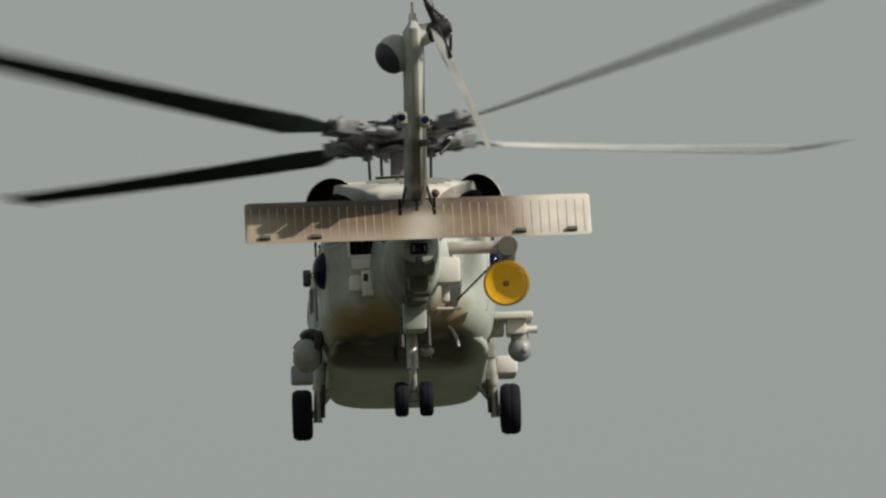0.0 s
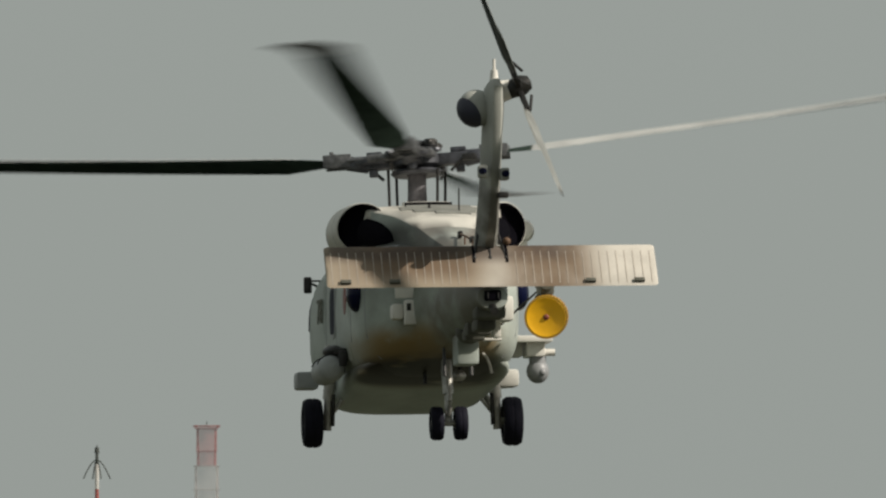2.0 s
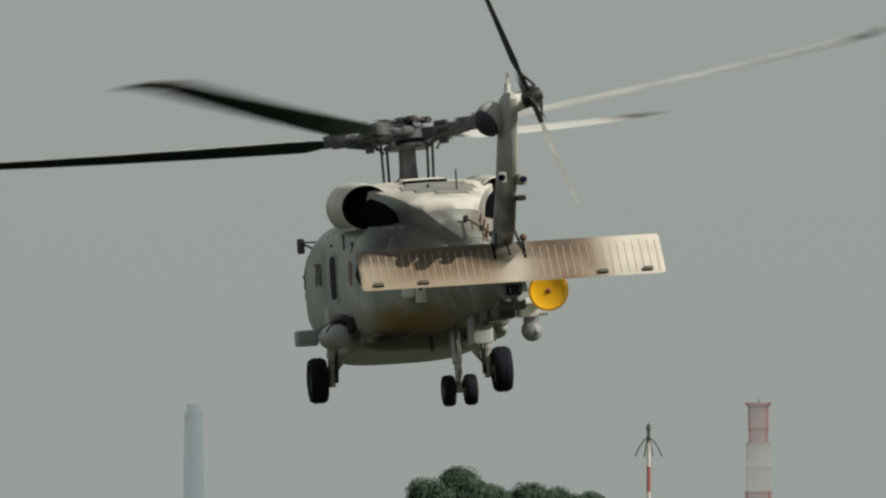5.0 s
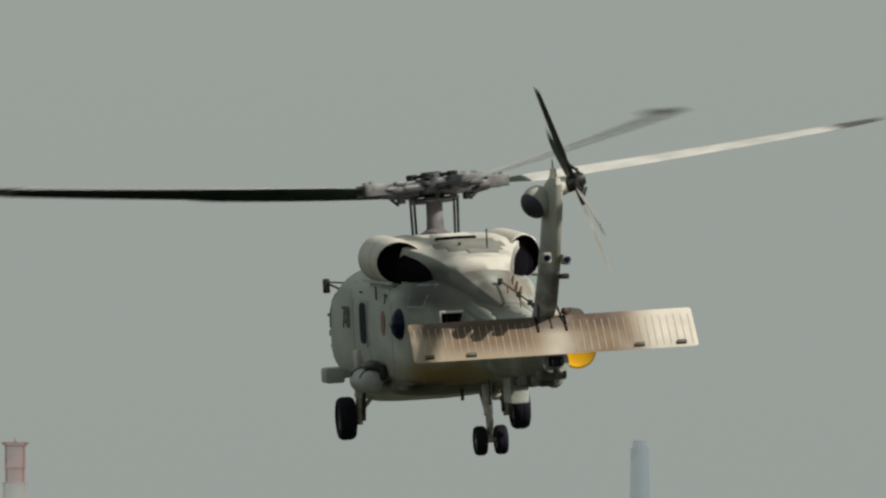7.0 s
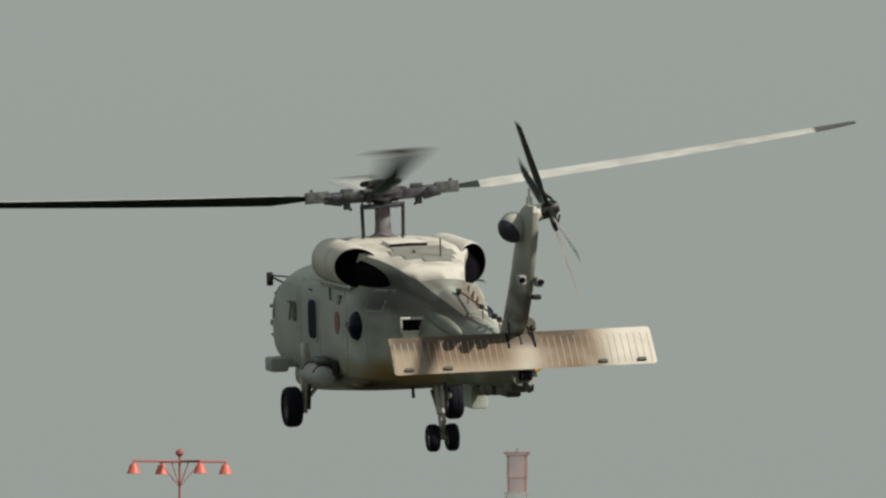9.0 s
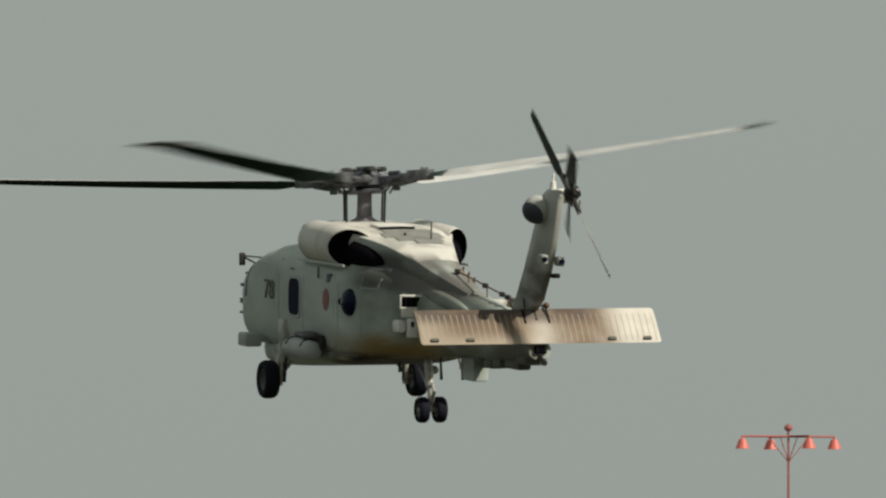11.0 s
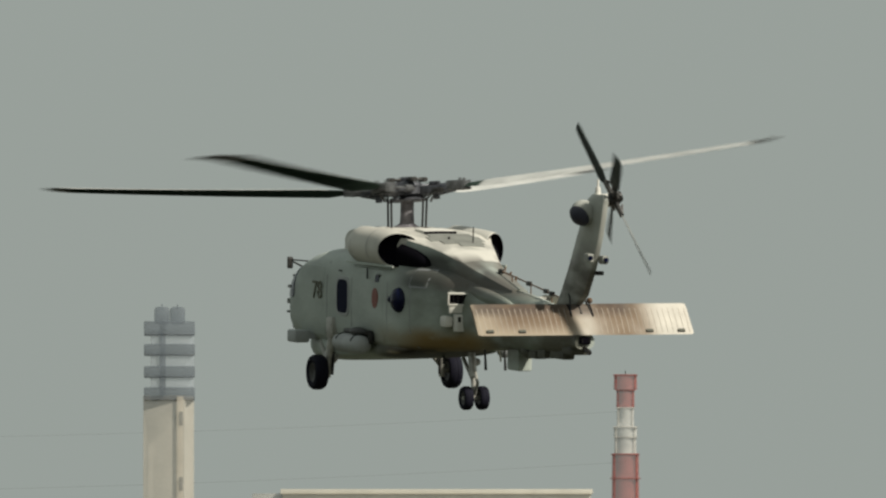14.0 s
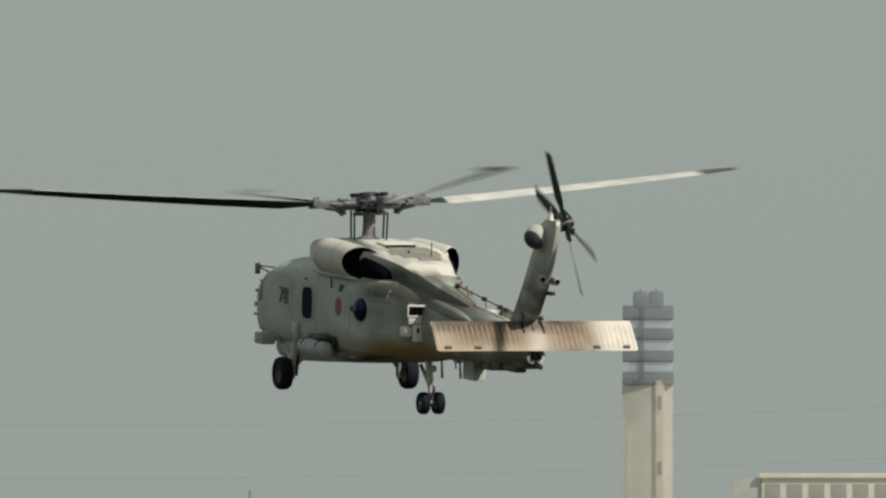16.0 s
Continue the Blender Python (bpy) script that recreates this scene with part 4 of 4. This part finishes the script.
def control_tower():
    s = 1500 / F
    tw = stand("control_tower", -5173, 1500, "pale concrete control tower with four grey platforms", "tower")
    top, z0 = 547 * s + EYE, 0
    zs = EYE + (547 - 158) * s
    bm = B()
    box(bm, (0, 0, zs / 2), (6.3, 6.3, zs), Matrix.Translation((-0.1, 0, 0)) @ Matrix.Rotation(radians(-13), 4, "Z"), bevel=0.15)
    part("shaft", bm, CONC, tw)
    bm = B()
    box(bm, (1.55, -3.66, zs / 2), (0.95, 0.5, zs - 0.3), bevel=0.06)
    pl = part("pilaster", bm, CONC, tw)
    for k in range(5):
        part("slot", box(B(), (1.72, -3.93, zs - 3.4 - 9.6 * k), (0.55, 0.12, 2.0)), PANEF, pl)
    part("core", box(B(), (-1.0, -3.3, zs + 5.5), (0.9, 0.6, 11.0), bevel=0.05), SLAB, tw)
    for k, (rise, h) in enumerate(((392, 1.9), (431, 1.6), (470, 1.6), (508, 2.0))):
        z = EYE + rise * s
        bm = B()
        box(bm, (0, 0, z), (7.5, 7.5, h), bevel=0.2)
        p = part("platform", bm, SLAB, tw)
        if k < 3:
            part("lounge_glass", box(B(), (0.4, 0, z + 1.75), (6.4, 6.4, 2.1), None, 0.05), SKYGLASS, p, "pale blue glazing between the platforms")
    zt = EYE + 520 * s
    for x, w in ((-1.1, 2.2), (1.2, 2.2)):
        bm = B()
        box(bm, (x, 0, zt + 0.9), (w, 2.2, 2.6), bevel=0.5)
        rod(bm, (x, 0, zt + 1.9), (x, 0, zt + 2.6), 0.1, seg=6)
        part("roof_housing", bm, SLAB, tw)


def terminal():
    s = 1450 / F
    h = EYE + 224 * s
    w = 545 * s
    tm = stand("terminal_building", -4700, 1450, "long cream building with a flat roof and a row of windows", "building")
    bm = B()
    box(bm, (0, 6, h / 2), (w, 12, h - 1.0), bevel=0.1)
    part("wall", bm, WALLF, tm)
    bm = B()
    box(bm, (0, 5.9, h - 0.35), (w + 0.6, 13, 0.7), bevel=0.1)
    part("roof", bm, WALLF, tm)
    part("annex", box(B(), (-w / 2 - 2.2, 6, (h - 0.6) / 2), (4.3, 11, h - 0.6), bevel=0.1), ANNEX, tm)
    n = 14
    for fl in range(4):
        for k in range(n):
            x = -w / 2 + w * (k + 0.5) / n
            bm = B()
            box(bm, (x, -0.02, h - 2.6 - 3.6 * fl), (w / n - 0.9, 0.12, 2.2), bevel=0.03)
            part("window", bm, PANEF, tm)


def chimney(u, d, rise, steps, label, red, white):
    """A steel stack in red and white steps (height, width, paint), with legs at the corners and galleries between."""
    s = d / F
    ch = stand("striped_chimney", u, d, label, "chimney")
    ch["group"] = "striped chimneys"
    z = EYE + rise * s
    part("lightning_rod", rod(B(), (0, 0, z), (0, 0, z + 7 * s), 0.12, seg=6), DARKF, ch)
    for k, (hgt, w, tone) in enumerate(steps):
        z1 = max(0.0, z - hgt * s)
        m = red if tone == "r" else white
        half = w * s / 2
        bm = B()
        rod(bm, (0, 0, z1), (0, 0, z), half * 0.90, half * 0.88, 16)
        bd = part("band", bm, m, ch, "red band" if tone == "r" else "white band")
        for a in range(4):
            x, y = (half * 0.74 * q for q in ((1, 1), (1, -1), (-1, -1), (-1, 1))[a])
            part("leg", rod(B(), (x, y, z1), (x, y, z), half * 0.08, seg=6), m, bd)
        part("gallery", box(B(), (0, 0, z - 1.5 * s), (1.9 * half, 1.9 * half, 2.0 * s), None, 0.05), m, bd)
        if hgt > 50:
            part("gallery", box(B(), (0, 0, (z + z1) / 2), (2.0 * half, 2.0 * half, 2.0 * s), None, 0.05), m, bd)
        z = z1
        if z <= 0:
            break
    return ch


def mast():
    d = 760
    s = d / F
    ms = stand("striped_mast", 0, d, "thin red and white mast with a dark lamp head and arms", "mast")
    top = EYE + 326 * s
    z = top - 34 * s
    k = 0
    while z > 0.1:
        z1 = max(0.0, z - 44 * s)
        part("section", rod(B(), (0, 0, z1), (0, 0, z), 0.16, 0.15, 10), (WHTM, REDM)[k % 2], ms)
        z, k = z1, k + 1
    bm = B()
    rod(bm, (0, 0, top - 34 * s), (0, 0, top - 14 * s), 0.14, 0.12, 10)
    rod(bm, (0, 0, top - 14 * s), (0, 0, top - 4 * s), 0.20, 0.16, 10)
    rod(bm, (0, 0, top - 4 * s), (0, 0, top), 0.05, seg=6)
    part("lamp_head", bm, DARKF, ms)
    for a in range(4):
        c, q = math.cos(a * math.pi / 2 + 0.3), math.sin(a * math.pi / 2 + 0.3)
        bm = B()
        last = (0, 0, top - 26 * s)
        for i in range(1, 6):
            f = i / 5
            nx = (c * 1.05 * f, q * 1.05 * f, top - 26 * s - 34 * s * f ** 1.7)
            rod(bm, last, nx, 0.05, seg=6)
            last = nx
        part("arm", bm, DARKF, ms)


WHTM = mat("mast_white", (0.70, 0.68, 0.64), 0.6, spread=0.1, size=1, grain=6, veil=0.3)
REDM = mat("mast_red", (0.42, 0.08, 0.06), 0.6, spread=0.1, size=1, grain=6, veil=0.3)


def approach_lights():
    d = 620
    s = d / F
    ap = stand("approach_light_mast", -2507, d, "red approach-light frame with four hooded lamps on a post", "light mast")
    top = EYE + 358 * s
    bar = top - 20 * s
    part("post", rod(B(), (0, 0, 0), (0, 0, top - 6 * s), 0.10, 0.07, 10), REDG, ap)
    bm = B()
    ball(bm, (0, 0, top - 5 * s), (0.26, 0.26, 0.22), 14)
    rod(bm, (0, 0, top - 2 * s), (0, 0, top + 3 * s), 0.06, seg=6)
    part("top_lamp", bm, REDG, ap)
    for a, b in (((-2.8, -1.2), (2.8, 1.2)), ((-1.1, 1.6), (1.25, -1.6))):
        part("cross_bar", rod(B(), (a[0], a[1], bar), (b[0], b[1], bar), 0.07, seg=8), REDG, ap)
        for x, y in (a, b):
            bm = B()
            rod(bm, (x, y, bar), (x, y, bar - 5 * s), 0.07, seg=8)
            rod(bm, (x, y, bar - 22 * s), (x, y, bar - 5 * s), 0.43, 0.20, 14)
            part("hooded_lamp", bm, REDL, ap)
            part("stay", rod(B(), (x * 0.45, y * 0.45, bar), (0, 0, bar - 46 * s), 0.03, seg=6), REDG, ap)


LEAF = matte(mat("leaf_green", (0.085, 0.140, 0.095), 0.9, spread=0.3, size=0.35, grain=5, veil=0.68), 0.1)
BARK = mat("bark", (0.10, 0.09, 0.07), 0.9, spread=0.2, veil=0.55)


def tree(u, d, rise, w_px, seed):
    rnd = random.Random(seed)
    s = d / F
    tr = stand("tree", u, d, "dense dark green broadleaf tree", "tree")
    tr["group"] = "tree belt"
    h, w = EYE + rise * s, w_px * s
    bm = B()
    rod(bm, (0, 0, 0), (0, 0, h * 0.55), 0.32, 0.18, 10)
    for k in range(6):
        a = k * 1.05
        rod(bm, (0, 0, h * (0.25 + 0.05 * k)), (w * 0.33 * math.cos(a), w * 0.33 * math.sin(a), h * (0.48 + 0.06 * k)), 0.14, 0.05, 8)
    part("trunk", bm, BARK, tr)
    lumps = []
    for k in range(30):
        a, f = rnd.uniform(0, 6.283), rnd.uniform(0.0, 1.0)
        z = h * (0.16 + 0.74 * f)
        rr = w * 0.5 * math.sqrt(max(0.05, 1 - ((f - 0.25) / 0.85) ** 2)) * rnd.uniform(0.35, 0.82)
        lumps.append((rr * math.cos(a), rr * math.sin(a), z, rnd.uniform(0.16, 0.26) * w))
    for k in range(7):
        a, q = rnd.uniform(0, 6.283), rnd.uniform(0.08, 0.26) * w
        lumps.append((q * math.cos(a), q * math.sin(a), h - rnd.uniform(0.17, 0.42) * w, rnd.uniform(0.15, 0.19) * w))
    lumps.append((0, 0, h - 0.20 * w, 0.20 * w))
    verts, faces = [], []
    for cx, cy, cz, cr in lumps:
        for _ in range(520):
            v = Vector((rnd.gauss(0, 1), rnd.gauss(0, 1), rnd.gauss(0, 1))).normalized()
            p = Vector((cx, cy, cz)) + v * cr * rnd.uniform(0.55, 1.15)
            if p.z > h:
                p.z = h - rnd.uniform(0, 0.3)
            n = (v + Vector((rnd.gauss(0, 0.5), rnd.gauss(0, 0.5), rnd.gauss(0, 0.5)))).normalized()
            t = n.orthogonal().normalized()
            b = n.cross(t)
            q = rnd.uniform(0.14, 0.28)
            i = len(verts)
            verts += [p + t * q, p + b * q * 0.7, p - t * q, p - b * q * 0.7]
            faces.append((i, i + 1, i + 2, i + 3))
    me = bpy.data.meshes.new("crown")
    me.from_pydata(verts, [], faces)
    me.materials.append(LEAF)
    cr = new("crown", me)
    cr.parent = tr


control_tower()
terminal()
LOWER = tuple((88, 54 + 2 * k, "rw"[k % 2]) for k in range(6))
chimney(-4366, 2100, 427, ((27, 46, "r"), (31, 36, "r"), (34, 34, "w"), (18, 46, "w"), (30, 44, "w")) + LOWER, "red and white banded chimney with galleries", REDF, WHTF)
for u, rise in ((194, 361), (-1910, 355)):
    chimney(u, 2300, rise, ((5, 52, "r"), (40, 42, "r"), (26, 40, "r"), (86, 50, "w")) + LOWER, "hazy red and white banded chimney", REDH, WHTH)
mast()
approach_lights()
for u, rise, w, sd in ((-436, 184, 120, 1), (-386, 230, 126, 2), (-336, 250, 114, 3), (-305, 226, 108, 4), (-276, 218, 102, 5), (-220, 221, 105, 6), (-190, 208, 108, 7), (-160, 214, 108, 8), (-128, 200, 110, 9), (-100, 205, 108, 10), (-68, 186, 108, 11)):
    tree(u, 820 + 9 * sd, rise, w, sd)
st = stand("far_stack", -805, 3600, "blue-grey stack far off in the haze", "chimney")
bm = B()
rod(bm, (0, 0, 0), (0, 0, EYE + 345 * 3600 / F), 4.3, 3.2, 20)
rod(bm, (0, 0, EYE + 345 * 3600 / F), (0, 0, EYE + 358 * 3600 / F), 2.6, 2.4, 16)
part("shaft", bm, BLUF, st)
for u, rise in ((300, 168), (-5878, 194)):
    po = stand("thin_pole", u, 900, "thin dark metal pole far off", "pole")
    part("shaft", rod(B(), (0, 0, 0), (0, 0, EYE + rise * 900 / F), 0.08, 0.05, 8), DARKF, po)


# overhead wires, from the chimney to a mast beyond the tower
WIRE = mat("wire_grey", (0.12, 0.13, 0.13), 0.7, spread=0.1, size=0.2, grain=2, bump=0, veil=0.90)
pm = stand("wire_mast", -6560, 1900, "slim grey mast that carries overhead wires", "mast")
part("shaft", rod(B(), (0, 0, 0), (0, 0, EYE + 330 * 1900 / F), 0.5, 0.3, 10), WIRE, pm)
for a, b, sag in ((312, 362, 40), (215, 272, 38)):
    bm = B()
    rings = []
    for k in range(25):
        f = k / 24
        u = -6560 + (6560 - 4366) * f
        p = far(u, a + (b - a) * f - sag * 4 * f * (1 - f) * 0.5, 1900 + 200 * f)
        rings.append([p + Vector((0, 0.10 * math.cos(q), 0.10 * math.sin(q))) for q in (0, 1.257, 2.513, 3.770, 5.027)])
    skin(bm, rings)
    wire = part("overhead_wire", bm, WIRE, None)
    tagged(wire, "thin grey overhead wire sagging between masts", "wire", group="overhead wires")


# ---------------------------------------------------------------- what moves
FLIGHT = (
    (0, 27.706, 135.841, 5.944, -1.84, 3.29, 79.53),
    (0.5, 25.911, 137.005, 5.599, -0.76, 2.63, 81.67),
    (1, 24.407, 138.405, 5.35, -0.46, 2.45, 83.73),
    (1.5, 23.126, 140.286, 5.264, -0.53, 2.08, 85.33),
    (2, 22.0528, 142.082, 5.033, -0.71, 1.52, 86.965),
    (2.5, 21.0365, 143.895, 4.971, -1.01, 1.43, 87.9325),
    (3, 19.9958, 145.702, 4.958, -1.5, 1.02, 88.7425),
    (3.5, 18.947, 147.665, 5.117, -2.14, 0.67, 89.77),
    (6, 12.926, 158.547, 5.674, -4.56, -2.05, 94.75),
    (6.5, 11.536, 160.804, 5.578, -4.36, -2.72, 95.95),
    (7, 9.536, 163.359, 5.708, -3.88, -3.34, 97.08),
    (7.5, 7.603, 166.361, 5.691, -3.29, -4.17, 97.93),
    (8, 5.47, 169.472, 5.843, -3.17, -4.97, 99.08),
    (8.5, 3.1522, 172.125, 5.97, -3.27, -5.26, 101.076),
    (9, 0.595, 174.513, 6.254, -3.12, -5.22, 103.46),
    (11.5, -13.712, 187.279, 6.664, -0.93, -4.82, 112.98),
    (12, -16.544, 190.001, 6.871, -0.88, -4.64, 113.52),
    (12.5, -19.613, 192.179, 6.886, -0.38, -4.87, 114.53),
    (13, -22.3868, 194.33, 6.858, -0.34, -4.64, 115.785),
    (13.5, -25.5112, 196.841, 6.939, -0.75, -4.44, 117.463),
    (14, -28.5601, 199.862, 6.837, -1.01, -4.4, 118.86),
    (14.5, -31.7055, 202.786, 6.934, -1.03, -4.6, 119.978),
    (15, -34.8262, 205.578, 6.967, -0.99, -4.9, 120.793),
    (15.5, -38.0382, 208.451, 6.908, -0.78, -5.25, 121.449),
    (16, -41.267, 211.26, 6.766, -0.7, -5.58, 122.15),
)
# main rotor: seconds, angle of one blade seen from above, from the right, towards the distance
MAIN = ((0, 44.8), (0.5, 19.8), (1, 66.6), (1.5, 35.6), (2, 82), (2.5, 45.8), (3, 9.8), (3.5, 63.2), (6, 6.9), (6.5, 64.8), (7, 29.4), (7.5, 89.2), (8, 60.0), (8.5, 30.5), (9, 4.9), (11.5, 35.2),
        (12, 83), (12.5, 40.4), (13, 41.9), (13.5, 6.0), (14, 65.8), (14.5, 28.6), (15, 0.1), (15.5, 63.4), (16, 21.4))
# tail rotor about its axle, from forward through up
TAIL = ((0, 18), (0.5, 17), (1, 74), (1.5, 2), (2, 65), (2.5, 59), (3, 24), (3.5, 61), (6, 60), (6.5, 51), (7, 23), (7.5, 18), (8, 18), (8.5, 20), (9, 22), (11.5, 46),
        (12, 7), (12.5, 23), (13, 20), (13.5, 3), (14, 58), (14.5, 49), (15, 41), (15.5, 23), (16, 19))
TAIL_RATE = 2500.0
# disc: seconds, lean, dip of the nose, against the hull
LEAN = ((0, -1.6, 4.2), (6, -1.8, 3.9), (8, -2.2, 4.8), (9, -2.1, 5.1), (11.5, -1.4, 6.0), (13, -1.6, 5.5), (16, -1.7, 5.2))

def unwrap(marks, rate):
    """Angles that rise by about rate degrees a second and meet each mark up to a quarter turn."""
    out = [marks[0]]
    for (t0, _), (t1, a1) in zip(marks, marks[1:]):
        want = out[-1][1] + rate * (t1 - t0)
        out.append((t1, a1 + 90 * round((want - a1) / 90)))
    return out


def spin(marks, rate):
    """The angle at even short steps of time between the marks."""
    ts, an = zip(*unwrap(marks, rate))
    return [(k / FPS, float(np.interp(k / FPS, ts, an))) for k in range(int(16 * FPS) + 1)]


def motions():
    walk(heli, [(t, pose(x, y, z, rx, ry, rz)) for t, x, y, z, rx, ry, rz in FLIGHT])
    ts = [r[0] for r in FLIGHT]
    head = [r[6] for r in FLIGHT]
    rows = []
    for t, a in spin(MAIN, 1548.0):
        lean = float(np.interp(t, [r[0] for r in LEAN], [r[1] for r in LEAN]))
        dip = float(np.interp(t, [r[0] for r in LEAN], [r[2] for r in LEAN]))
        # marks count from the right of the line of sight; the disc leans with the hull and by its own tilt
        turn = a - (float(np.interp(t, ts, head)) - float(np.interp(t, [r[0] for r in PAN], [r[2] for r in PAN])))
        rows.append((t, Matrix.Translation((0, 0, 3.19)) @ pose(0, 0, 0, lean, dip, 0) @ Matrix.Rotation(radians(turn), 4, "Z")))
    walk(rotor, rows)
    n = Vector((-0.115, -math.cos(radians(20.8)), math.sin(radians(20.8)))).normalized()
    e1 = (Vector((1, 0, 0)) - n * n.x).normalized()
    axle = Matrix.Translation((-10.20, -0.32, 3.44)) @ Matrix((e1, n.cross(e1), n)).transposed().to_4x4()
    walk(tail_rotor, [(t, axle @ Matrix.Rotation(radians(a), 4, "Z")) for t, a in spin(TAIL, TAIL_RATE)])


motions()
